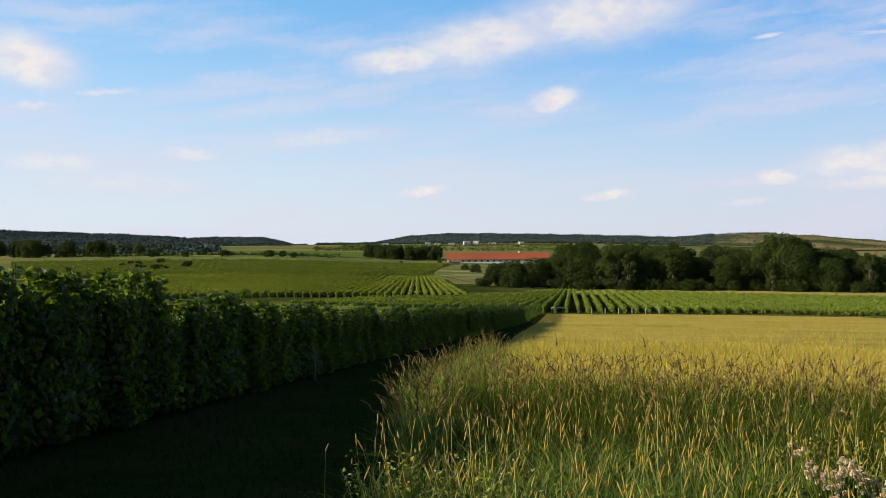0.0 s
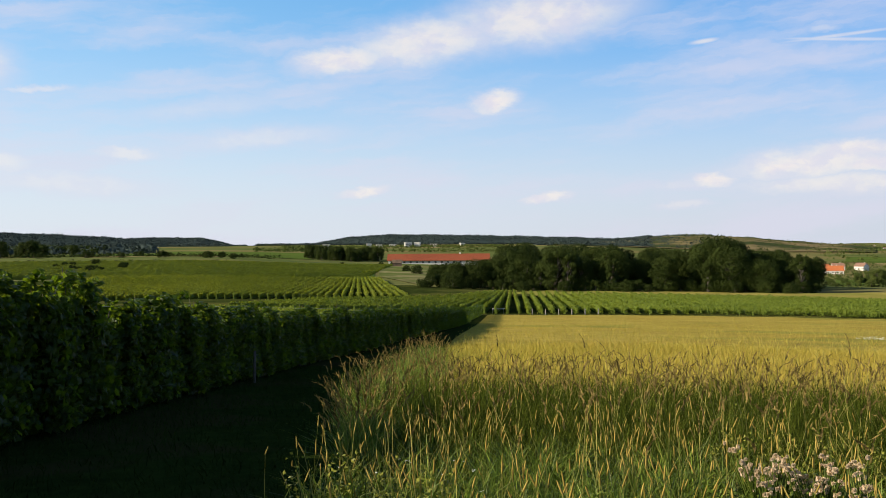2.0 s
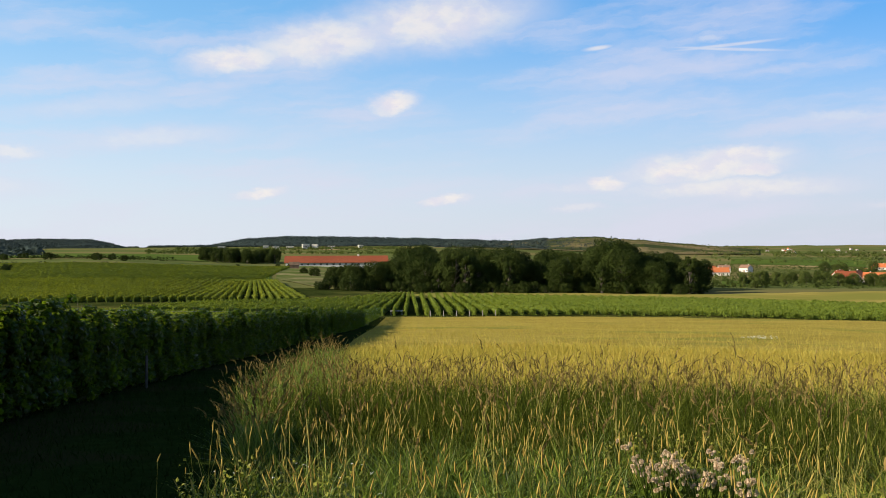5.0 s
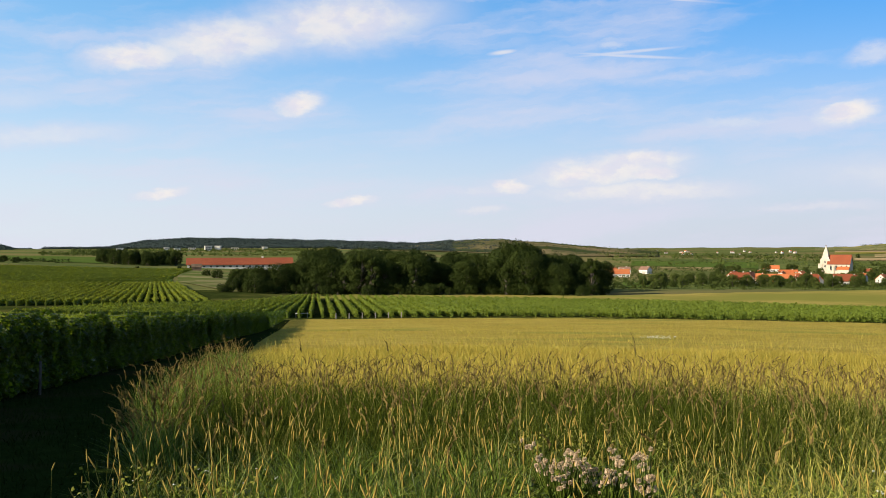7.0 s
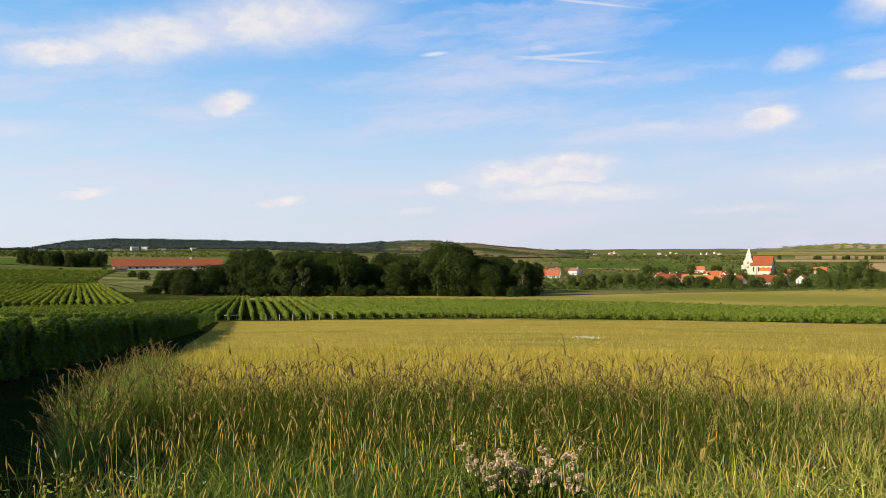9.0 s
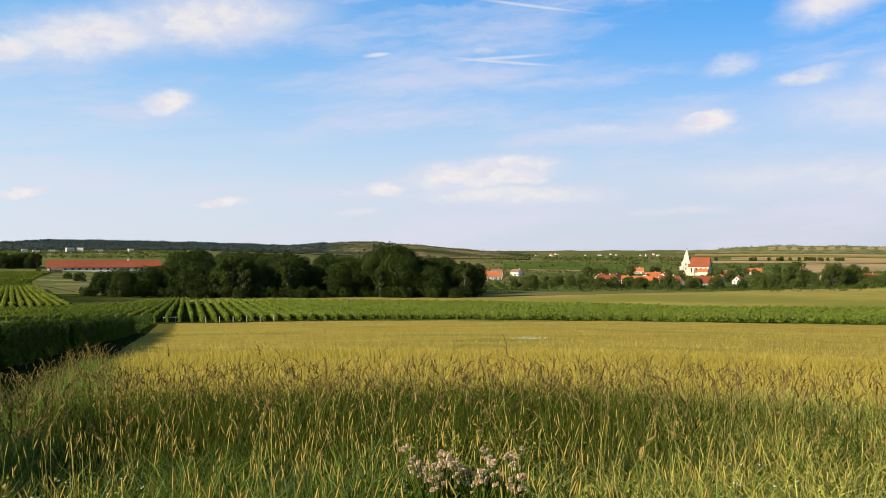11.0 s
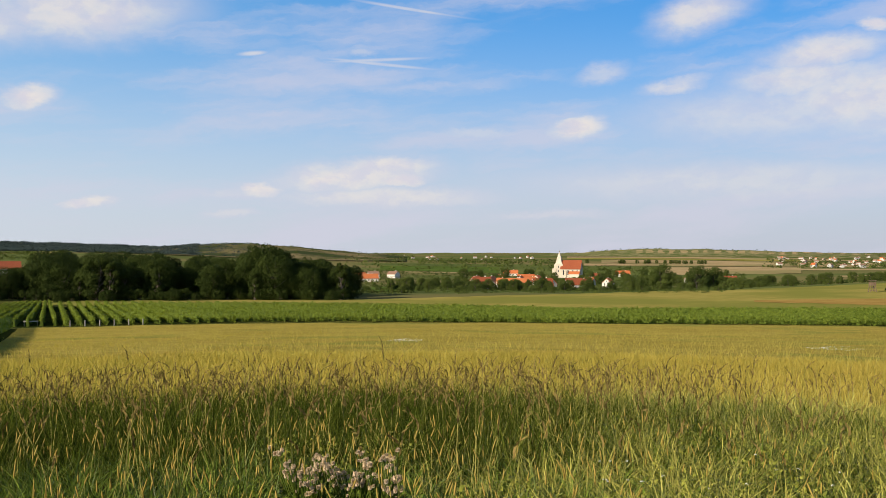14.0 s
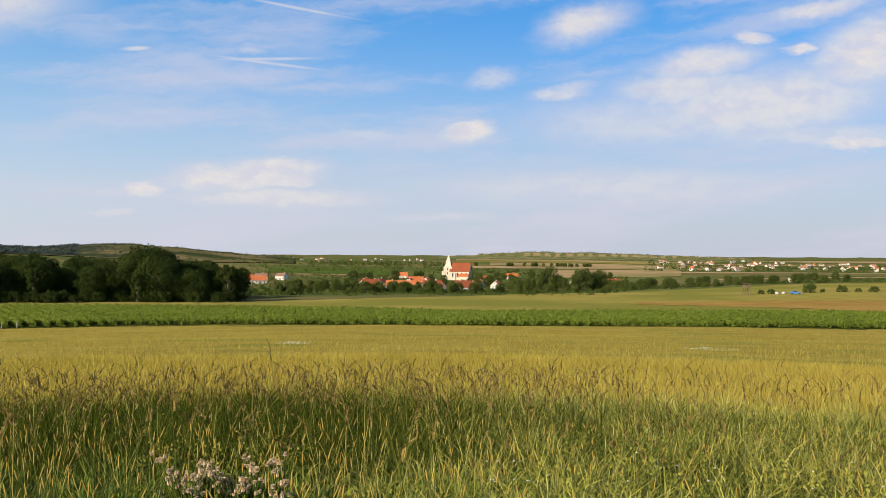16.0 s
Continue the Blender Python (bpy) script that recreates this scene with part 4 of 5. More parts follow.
def church():
    """Village church: pale tower with a pointed stone helm, nave with a steep red roof, apse and annexe."""
    ob = thing("church", *polar(37.28, 850))
    ob.rotation_euler = (0, 0, radians(-37.28 - 12))
    sheet("nave", *gable_walls(17, 11, 8, 6.9), STONE, ob)
    sheet("nave_roof", *gable_roof(17, 11, 8, 7.0, 0.5, 0.3), TILES_RED, ob)
    x = -10.8
    sheet("tower", *brick_box(x, -0.5, -3, 7.6, 7.4, 14.5), STONE, ob)
    sheet("tower_foot", *brick_box(x - 3.6, -0.5, -3, 3.4, 8.4, 11), STONE, ob)
    ring = [(x - 3.2, -3.8), (x + 3.2, -3.8), (x + 3.2, 2.8), (x - 3.2, 2.8)]
    levels = [(11.0, 1.1), (13.8, 0.72), (16.5, 0.6), (22.0, 0.06)]
    p = np.array([(x + (a - x) * s, -0.5 + (b + 0.5) * s, z) for z, s in levels for a, b in ring])
    f = np.array([(4 * l + i, 4 * l + (i + 1) % 4, 4 * l + 4 + (i + 1) % 4, 4 * l + 4 + i) for l in range(3) for i in range(4)])
    sheet("helm", p, f, STONE, ob)
    sheet("cross", *merged([brick_box(x, -0.5, 21.8, 0.22, 0.22, 1.7), brick_box(x, -0.5, 22.7, 1.1, 0.2, 0.22)]), TIMBER, ob)
    for a in (-6, -2, 2, 6):
        window(ob, a, -5.52, 2.5, 1.2, 4.0, ("y", -1))
        sheet("buttress", *brick_box(a + 2, -5.9, -3, 0.8, 1.0, 9), STONE, ob)
    for z in (5, 8.6):
        window(ob, x, -4.22, z, 0.9, 1.8, ("y", -1))
    sheet("annexe", *brick_box(4, -8, -3, 9, 5, 6.5), STONE, ob)
    p, f = gable_roof(9, 5, 3.5, 2.0, 0.3, 0.2)
    sheet("annexe_roof", p + (4, -8, 0), f, TILES, ob)
    return tagged(ob, "pale stone village church with a pointed tower and red roof", "church")


church()


def hunting_stand():
    """A timber lookout on four legs with a ladder."""
    ob = thing("hunting_stand", *polar(53.6, 328))
    ob.rotation_euler, ob.scale = (0, 0, radians(-30)), (0.72,) * 3
    for i in (-1, 1):
        for j in (-1, 1):
            sheet("leg", *tube([(i * 1.3, j * 1.3, 0), (i * 0.9, j * 0.9, 3.0)], [0.17, 0.15]), TIMBER, ob)
    for z in (0.9, 2.1):
        for j in (-1, 1):
            sheet("brace", *brick_box(0, j * (1.25 - 0.13 * z), z, 2.5 - 0.26 * z, 0.1, 0.16), TIMBER, ob)
    sheet("cabin", *brick_box(0, 0, 3.0, 2.3, 2.3, 1.4), TIMBER, ob)
    for i in (-1, 1):
        for j in (-1, 1):
            sheet("post", *brick_box(i * 1.0, j * 1.0, 4.3, 0.12, 0.12, 0.8), TIMBER, ob)
    sheet("roof", *brick_box(0, 0, 5.1, 2.8, 2.8, 0.15), TIMBER, ob)
    for i in (-0.3, 0.3):
        sheet("ladder_rail", *tube([(i, -2.2, 0), (i, -1.1, 3.1)], [0.05, 0.05]), TIMBER, ob)
    for k in range(7):
        t = (k + 1) / 8
        sheet("rung", *brick_box(0, -2.2 + 1.1 * t, 3.1 * t, 0.6, 0.05, 0.05), TIMBER, ob)
    return tagged(ob, "weathered timber hunting stand in the mown field", "hunting stand")


hunting_stand()


def field_hut():
    ob = thing("field_hut", *polar(55.95, 545))
    ob.rotation_euler = (0, 0, radians(-60))
    sheet("wall", *gable_walls(2.4, 2.0, 2.2, 0.6), PLASTER, ob)
    sheet("roof", *gable_roof(2.4, 2.0, 2.2, 0.65, 0.15, 0.06), PLASTER_GREY, ob)
    sheet("door", *brick_box(0.2, -1.02, 0, 0.8, 0.06, 1.9), TIMBER, ob)
    return tagged(ob, "small white field hut beyond the mown field", "hut")


field_hut()


def blue_car():
    """A small blue car parked at the field's edge."""
    ob = thing("car", *polar(56.2, 331))
    ob.rotation_euler, ob.scale = (0, 0, radians(-45)), (0.85,) * 3
    paint = material("blue_car_paint", (0.05, 0.13, 0.28), (0.08, 0.18, 0.36), 2.0, 0.3, 0.0, gloss=0.5)
    rubber = material("tyre_rubber", (0.02, 0.02, 0.02), (0.04, 0.04, 0.04), 6.0, 0.9, 0.0)
    outline = [(-2.0, 0.35), (2.0, 0.35), (2.05, 0.75), (1.1, 0.95), (0.5, 1.4), (-1.1, 1.45), (-1.9, 1.0), (-2.05, 0.6)]
    n = len(outline)
    bm = bmesh.new()
    sides = [[bm.verts.new((x, s * (0.8 if z < 1.2 else 0.65), z)) for x, z in outline] for s in (-1, 1)]
    bm.faces.new(sides[0]), bm.faces.new(sides[1][::-1])
    for i in range(n):
        bm.faces.new((sides[0][i], sides[1][i], sides[1][(i + 1) % n], sides[0][(i + 1) % n]))
    bmesh.ops.recalc_face_normals(bm, faces=bm.faces)
    me = bpy.data.meshes.new("body")
    bm.to_mesh(me), bm.free()
    me.materials.append(paint)
    new("body", me).parent = ob
    for s in (-1, 1):
        sheet("side_window", *brick_box(-0.3, s * 0.74, 0.98, 1.5, 0.06, 0.34), GLASS, ob)
        for x in (-1.25, 1.25):
            sheet("wheel", *tube([(x, s * 0.84 - 0.1, 0.32), (x, s * 0.84, 0.32), (x, s * 0.84 + 0.02, 0.32)], [0.32, 0.32, 0.05], 12), rubber, ob)
    return tagged(ob, "small blue car parked at the edge of the field", "car")


blue_car()
for a, r in ((55.25, 331), (55.6, 333)):
    ob = thing("hay_bale", *polar(a, r))
    sheet("wrap", *tube([(-0.75, 0, 0.45), (-0.7, 0, 0.45), (0.7, 0, 0.45), (0.75, 0, 0.45)], [0.1, 0.45, 0.45, 0.1], 14), PLASTER_GREY, ob, smooth=True)
    tagged(ob, "white-wrapped round bale in the mown field", "bale", "bales in the field")

# ---- the first vine row along the track

POST = material("weathered_post", (0.2, 0.18, 0.15), (0.34, 0.31, 0.27), 8.0, 0.85, 0.4)
WIRE = material("trellis_wire", (0.3, 0.3, 0.3), (0.4, 0.4, 0.4), 8.0, 0.4, 0.0)


def grapevine(seed, high):
    """A vine plant: gnarled trunk, canes and a dense wall of lobed leaves."""
    gen = np.random.default_rng(seed)
    ob = new("grapevine")
    z = np.linspace(0, 0.8, 6)
    stem = np.stack([0.05 * np.sin(z * 9 + seed), 0.05 * np.cos(z * 7 + seed), z], 1)
    canes = [tube(stem, 0.035 - 0.015 * z)]
    for k in range(5):
        y = gen.uniform(-0.6, 0.6)
        canes.append(tube([stem[-1], (0.04, y * 0.6, 1.1), (gen.normal(0, 0.12), y, high + gen.uniform(-0.2, 0.15))], [0.014, 0.01, 0.004], 5))
    sheet("trunk", *merged(canes), BARK, ob, smooth=True)
    n = 3200
    y = gen.uniform(-0.78, 0.78, n)
    h = gen.uniform(0.04, 1, n) ** 0.8
    bulge = 0.32 + 0.05 * np.sin(y * 5 + seed) + 0.06 * np.sin(h * 9)
    side = np.where(gen.uniform(size=n) < 0.5, -1, 1) * bulge * gen.uniform(0.1, 1.15, n) ** 0.6
    top = high + 0.14 * np.sin(y * 4 + seed * 2) + 0.08 * np.sin(y * 11 + seed)
    c = np.stack([side * (1.0 - 0.45 * h ** 3), y, 0.12 + h * (top - 0.12)], 1)
    c[:, 2] -= 0.1
    # shoots that reach out of the top
    for k in range(4):
        m = 16
        t = np.linspace(0, 1, m)
        s = np.stack([gen.normal(0, 0.2) * t, gen.uniform(-0.7, 0.7) + gen.normal(0, 0.2) * t, high - 0.1 + t * gen.uniform(0.1, 0.24)], 1)
        c = np.concatenate([c, s + gen.normal(0, 0.025, s.shape)])
    out = np.stack([np.sign(c[:, 0]) * np.clip(np.abs(c[:, 0]) / 0.2, 0.3, 1) * 0.55, 0 * c[:, 1], np.clip(c[:, 2] / high, 0, 1.2) ** 4 * 0.9], 1)
    p, f, k = lobed_leaves(c, 0.1, 1.0, gen, out)
    tone = np.repeat(gen.uniform(0, 1, len(c)), k)
    # opaque inner sheets added to stop sun coming through, in the darkest leaf tone
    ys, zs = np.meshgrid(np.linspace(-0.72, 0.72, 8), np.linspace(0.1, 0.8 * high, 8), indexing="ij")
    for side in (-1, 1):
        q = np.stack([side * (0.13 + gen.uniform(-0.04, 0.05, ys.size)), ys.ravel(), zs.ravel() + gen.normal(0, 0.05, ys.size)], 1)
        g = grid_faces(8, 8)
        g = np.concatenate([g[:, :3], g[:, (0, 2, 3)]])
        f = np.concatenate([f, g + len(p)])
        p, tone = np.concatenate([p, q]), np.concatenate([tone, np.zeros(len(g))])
    sheet("foliage", p, f, VINE_LEAF_SHADED, ob, tone)
    return ob


vines = [grapevine(90 + i, 1.86 + 0.07 * i) for i in range(4)]
MODELS += vines
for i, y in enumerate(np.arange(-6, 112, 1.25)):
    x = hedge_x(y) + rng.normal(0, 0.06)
    # unseen vines before y = 9 are raised to shade the near grass
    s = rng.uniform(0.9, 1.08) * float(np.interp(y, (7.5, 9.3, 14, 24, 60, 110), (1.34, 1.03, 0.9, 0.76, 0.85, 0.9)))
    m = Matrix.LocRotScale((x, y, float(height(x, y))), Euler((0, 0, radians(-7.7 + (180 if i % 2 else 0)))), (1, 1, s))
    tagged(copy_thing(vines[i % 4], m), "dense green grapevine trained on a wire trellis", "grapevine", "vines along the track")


def stake(y, off, tall, thick):
    x = hedge_x(y) + off
    ob = thing("vine_stake", x, y)
    sheet("pole", *tube([(0, 0, -0.1), (0.01, 0, tall * 0.5), (0.015, 0.01, tall), (0.015, 0.01, tall + 0.01)], [thick, thick, thick * 0.95, 0.004], 8), BARK, ob, smooth=True)
    return tagged(ob, "thin weathered stake in the vine row", "stake", "vine stakes")


stake(20.4, 0.52, 0.68, 0.03)
for y in np.arange(2, 60, 6.2):
    stake(y, 0.05, 1.3, 0.03)
for k, z in enumerate((0.75, 1.2, 1.6)):
    ys = np.arange(-6, 60, 3.0)
    path = np.stack([hedge_x(ys), ys, height(hedge_x(ys), ys) + z], 1)
    tagged(sheet("trellis_wire", *tube(path, np.full(len(ys), 0.003), 4), WIRE), "thin steel trellis wire through the vines", "wire", "trellis wires")
# row-end posts of the valley vineyard, pale in the sun
for i in range(6):
    foot = 3 + 2.3 * i
    y = 167.6 - 2.2 * i * 0.14
    ob = thing("end_post", foot + ROW * y, y)
    sheet("pole", *tube([(0, 0, -0.1), (0, 0.03, 0.6), (0, 0.06, 1.15), (0, 0.06, 1.16)], [0.1, 0.09, 0.085, 0.02], 7), POST, ob)
    tagged(ob, "pale wooden end post of a vine row", "post", "end posts of the vine rows")



def row_end_rail():
    """A pale low rail between two posts where the track meets the valley vines."""
    ob = thing("low_rail", *polar(6.7, 176))
    ob.rotation_euler = (0, 0, radians(-6.7))
    for x in (-1.0, 1.0):
        sheet("post", *brick_box(x, 0, -0.1, 0.12, 0.12, 1.15), POST, ob)
    sheet("rail", *brick_box(0, -0.1, 0.82, 2.3, 0.06, 0.16), PLASTER_GREY, ob)
    return tagged(ob, "pale low rail on two posts beside the vine rows", "rail")


row_end_rail()

# ---- the meadow's grass

# darker copy of the green blade, with the belt's inner shade in it
TALL_GREEN_SHADED = material("tall_green_blade_shaded", (0.016, 0.032, 0.003), (0.11, 0.13, 0.02), 1.5, 0.6, 0.0, leaf=0.25, island=0.75, coords="World")
BLADE = material("green_blade", (0.01, 0.026, 0.003), (0.23, 0.31, 0.042), 1.5, 0.45, 0.0, leaf=0.25, gloss=0.15, island=0.75, coords="World")
GOLD = material("golden_blade", (0.28, 0.225, 0.04), (0.54, 0.43, 0.1), 0.5, 0.8, 0.0, leaf=0.35, island=0.6, coords="World", extra=meadow_patches)
WEED = material("weed_leaf", (0.015, 0.038, 0.004), (0.42, 0.42, 0.07), 1.5, 0.45, 0.0, leaf=0.22, gloss=0.12, island=0.75, coords="World")
# lighter blade colour that stands for grass lit from the front
PALE_LIT = material("pale_blade_lit", (0.045, 0.062, 0.008), (0.62, 0.57, 0.13), 1.5, 0.4, 0.0, leaf=0.25, gloss=0.15, island=0.75, coords="World")
STRAW = material("straw_stem", (0.14, 0.15, 0.03), (0.4, 0.35, 0.11), 2.0, 0.55, 0.0, leaf=0.2, island=0.7, coords="World")
PANICLE = material("brown_panicle", (0.075, 0.06, 0.02), (0.28, 0.205, 0.07), 2.0, 0.8, 0.0, leaf=0.15, island=0.8, coords="World")
SPIKE = material("yellow_foxtail", (0.26, 0.19, 0.04), (0.5, 0.37, 0.1), 2.0, 0.7, 0.0, leaf=0.25, island=0.8, coords="World")
# track grass, darkened in its colour to deepen the hedge's shadow
SHORT_SHADED = material("short_track_grass_shaded", (0.012, 0.026, 0.005), (0.034, 0.054, 0.012), 2.0, 0.6, 0.0, leaf=0.25, island=0.7, coords="World")


def scatter(count, heads, dists, gen, even=True):
    a = np.radians(gen.uniform(*heads, count))
    r = np.sqrt(gen.uniform(dists[0] ** 2, dists[1] ** 2, count)) if even else gen.uniform(*dists, count)
    return r * np.sin(a), r * np.cos(a)


def in_meadow(x, y, gen, soft=0.35):
    return x > edge_x(y) + gen.normal(0, soft, len(x)) * 0.35 + 0.25 * np.sin(y * 1.7) + 0.14


def blades(name, x, y, tall, wide, lean, mat, label, gen, tip=0.06, levels=((0.0, 0.8), (0.4, 1.0), (0.75, 0.7), (1.0, None))):
    """Arching ribbons, a quad between each two levels (height and width)."""
    n = len(x)
    a = gen.uniform(0, 2 * math.pi, n)
    out = np.stack([np.cos(a), np.sin(a), np.zeros(n)], 1)
    b = gen.uniform(0, 2 * math.pi, n)
    side = np.stack([np.cos(b), np.sin(b), np.zeros(n)], 1) * (wide / 2)[:, None]
    root = np.stack([x, y, height(x, y)], 1)
    pts = []
    for t, w in levels:
        w = tip if w is None else w
        c = root + out * (lean * tall * t ** 2.2)[:, None]
        c[:, 2] += tall * (t - 0.3 * np.clip(lean, 0, 1) * t ** 3)
        pts += [c - side * w, c + side * w]
    pts = np.stack(pts, 1)
    q = len(levels) - 1
    k = np.arange(n)[:, None] * (2 * q + 2)
    f = np.concatenate([k + (2 * i, 2 * i + 1, 2 * i + 3, 2 * i + 2) for i in range(q)], 1).reshape(-1, 4)
    ob = sheet(name, pts.reshape(-1, 3), f, mat, None, np.repeat(gen.uniform(0, 1, n), q), smooth=True)
    tips = (pts[:, -2] + pts[:, -1]) / 2
    return tagged(ob, label, "grass", kind="stuff"), tips, out


VIEW = (-17, 66)
gen = np.random.default_rng(3)
# litter sheet darkened to stand for the shade deep in the grass
UNDER = material("litter_with_shade", (0.02, 0.03, 0.008), (0.06, 0.07, 0.02), 5.0, 1.0, 0.6, coords="World")
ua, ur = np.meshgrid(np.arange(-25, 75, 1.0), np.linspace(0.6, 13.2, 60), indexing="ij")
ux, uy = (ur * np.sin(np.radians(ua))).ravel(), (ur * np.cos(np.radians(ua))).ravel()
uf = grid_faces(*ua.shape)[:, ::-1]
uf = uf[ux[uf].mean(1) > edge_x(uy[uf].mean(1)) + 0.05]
tagged(sheet("grass_litter", np.stack([ux, uy, height(ux, uy) + 0.06], 1), uf, UNDER, smooth=True), "litter under the tall grass, darkened for the shade between the blades", "litter", kind="structure")
# leafy undergrowth
x, y = scatter(92000, VIEW, (2.0, 13.5), gen)
k = in_meadow(x, y, gen) & (gen.uniform(size=len(x)) < np.where(np.sin(x * 3.1 + np.sin(y * 2.3)) * np.sin(y * 2.7 + x) > -0.15, 1.0, 0.42) * np.interp(np.degrees(np.arctan2(x, y)), (28, 40), (1.0, 0.4)))
x, y = x[k], y[k]
tall = gen.uniform(0.3, 0.62, len(x)) * (1 + 0.2 * np.sin(x * 1.3) * np.sin(y * 1.1 + 1) + 0.16 * np.sin(x * 4.3 + y) * np.sin(y * 3.7 - x))
blades("meadow_grass", x, y, tall, gen.uniform(0.005, 0.013, len(x)), gen.uniform(0.15, 1.1, len(x)), BLADE, "long green blades of meadow grass", gen)
# denser, taller growth along the belt of seeding grass
x, y = scatter(46000, VIEW, (7.5, 12.8), gen)
k = in_meadow(x, y, gen) & (gen.uniform(size=len(x)) < np.interp(np.degrees(np.arctan2(x, y)), (29, 40, 66), (1.0, 0.2, 0.1)))
x, y = x[k], y[k]
tall = np.interp(np.hypot(x, y), (7.5, 9.5), (0.8, 1.0)) * gen.uniform(0.58, 0.95, len(x)) * np.interp(np.degrees(np.arctan2(x, y)), (-10, 40, 55, 66), (1.0, 1.0, 0.85, 0.8))
blades("tall_green_grass", x, y, tall, gen.uniform(0.005, 0.01, len(x)), gen.uniform(0.1, 0.95, len(x)), TALL_GREEN_SHADED, "tall dense green grass in seed", gen)
# broad-leaved weeds
x, y = scatter(9000, VIEW, (2.0, 9.5), gen)
k = in_meadow(x, y, gen) & (np.sin(x * 2.1) + np.sin(y * 1.7 + x) > -0.4)
x, y = x[k], y[k]
blades("broad_leaves", x, y, gen.uniform(0.2, 0.55, len(x)), gen.uniform(0.014, 0.03, len(x)), gen.uniform(0.4, 1.3, len(x)), BLADE, "broad green leaves of meadow weeds", gen)


def forbs(name, x, y, tall, leaves, size, mat, label, gen):
    """Leafy weeds: upright stems set with many small leaves, larger ones below."""
    n = len(x)
    t = gen.uniform(0.12, 1.0, (n, leaves))
    a = gen.uniform(0, 2 * math.pi, (n, leaves))
    lean = gen.normal(0, 0.16, (n, 2))
    out = tall[:, None] * gen.uniform(0.06, 0.22, (n, leaves)) * (1.15 - t)
    root = np.stack([x, y, height(x, y)], 1)
    c = np.repeat(root[:, None, :], leaves, 1)
    c[..., 0] += lean[:, :1] * t * tall[:, None] + np.cos(a) * out
    c[..., 1] += lean[:, 1:] * t * tall[:, None] + np.sin(a) * out
    c[..., 2] += t * tall[:, None]
    way = np.stack([np.cos(a) * 0.6, np.sin(a) * 0.6, np.full(a.shape, 0.7)], 2)
    p, f = cards(c.reshape(-1, 3), (size * (1.3 - 0.7 * t)).ravel(), 0.9, gen, way.reshape(-1, 3))
    tone = np.clip(np.repeat(gen.uniform(0, 1, n), leaves) * 0.6 + gen.uniform(0, 0.4, n * leaves), 0, 1)
    return tagged(sheet(name, p, f, mat, None, np.repeat(tone, 2)), label, "weeds", kind="stuff")


x, y = scatter(7600, VIEW, (2.2, 11.5), gen)
k = in_meadow(x, y, gen) & (np.sin(x * 1.9 + 2) + np.sin(y * 2.3 - x * 0.7) + np.interp(np.degrees(np.arctan2(x, y)), (0, 30, 42), (-1.3, -0.4, 1.0)) > 0.0)
x, y = x[k], y[k]
forbs("leafy_weeds", x, y, gen.uniform(0.3, 0.62, len(x)), 18, 0.04, WEED, "leafy green weeds among the meadow grass", gen)
# dry blades among them
x, y = scatter(5000, VIEW, (2.0, 13.5), gen)
k = in_meadow(x, y, gen)
x, y = x[k], y[k]
blades("dry_grass", x, y, gen.uniform(0.4, 0.72, len(x)), gen.uniform(0.003, 0.005, len(x)), gen.uniform(0.05, 0.5, len(x)), STRAW, "dry straw-coloured stems of meadow grass", gen)


def spikes(name, tips, out, long, thick, mat, label, gen):
    """Dense narrow seed heads, a four-sided spindle on each stem."""
    n = len(tips)
    up = out * gen.uniform(0.05, 0.6, n)[:, None] + (0, 0, 1)
    up /= np.linalg.norm(up, axis=1)[:, None]
    s = np.cross(up, (0.3, 0.9, 0.1))
    s /= np.linalg.norm(s, axis=1)[:, None]
    o = np.cross(s, up)
    pts = []
    for t, w in ((-0.1, 0.3), (0.15, 1.0), (0.75, 0.8), (1.0, 0.15)):
        for p, q in ((1, 0), (0, 1), (-1, 0), (0, -1)):
            pts.append(tips + up * (long * t)[:, None] + (s * p + o * q) * (thick * w / 2)[:, None])
    pts = np.stack(pts, 1)
    k = np.arange(n)[:, None] * 16
    f = np.concatenate([k + (4 * l + i, 4 * l + (i + 1) % 4, 4 * l + 4 + (i + 1) % 4, 4 * l + 4 + i) for l in range(3) for i in range(4)], 1).reshape(-1, 4)
    return tagged(sheet(name, pts.reshape(-1, 3), f, mat, None, np.repeat(gen.uniform(0, 1, n), 12), smooth=True), label, "grass", kind="stuff")


def panicles(name, tips, out, long, mat, label, gen, sprays=12):
    """Narrow leaning seed heads: slim sprays that follow the bent top of each stem."""
    n = len(tips)
    t = np.linspace(0, 1, sprays)[None, :] + gen.normal(0, 0.05, (n, sprays))
    long = long[:, None]
    lean = gen.uniform(0.25, 1.15, (n, 1))
    c = tips[:, None, :] + out[:, None, :] * (t * t * long * lean)[..., None]
    c[..., 2] += (t - 0.3 * lean * t * t) * long
    along = out[:, None, :] * (2 * t * lean)[..., None] + (0, 0, 1.0)
    along = along / np.linalg.norm(along, axis=2)[..., None] + gen.normal(0, 0.38, c.shape)
    side = gen.normal(size=c.shape)
    side -= (side * along).sum(2)[..., None] * along
    side /= np.linalg.norm(side, axis=2)[..., None]
    half, w = along * 0.022, side * (0.009 * (1.15 - 0.8 * np.clip(t, 0, 1)))[..., None]
    pts = np.stack([c - half, c + w, c + half, c - w], 2).reshape(-1, 3)
    f = np.arange(len(pts)).reshape(-1, 4)
    return tagged(sheet(name, pts, f, mat, None, np.repeat(gen.uniform(0, 1, n), sprays)), label, "grass", kind="stuff")


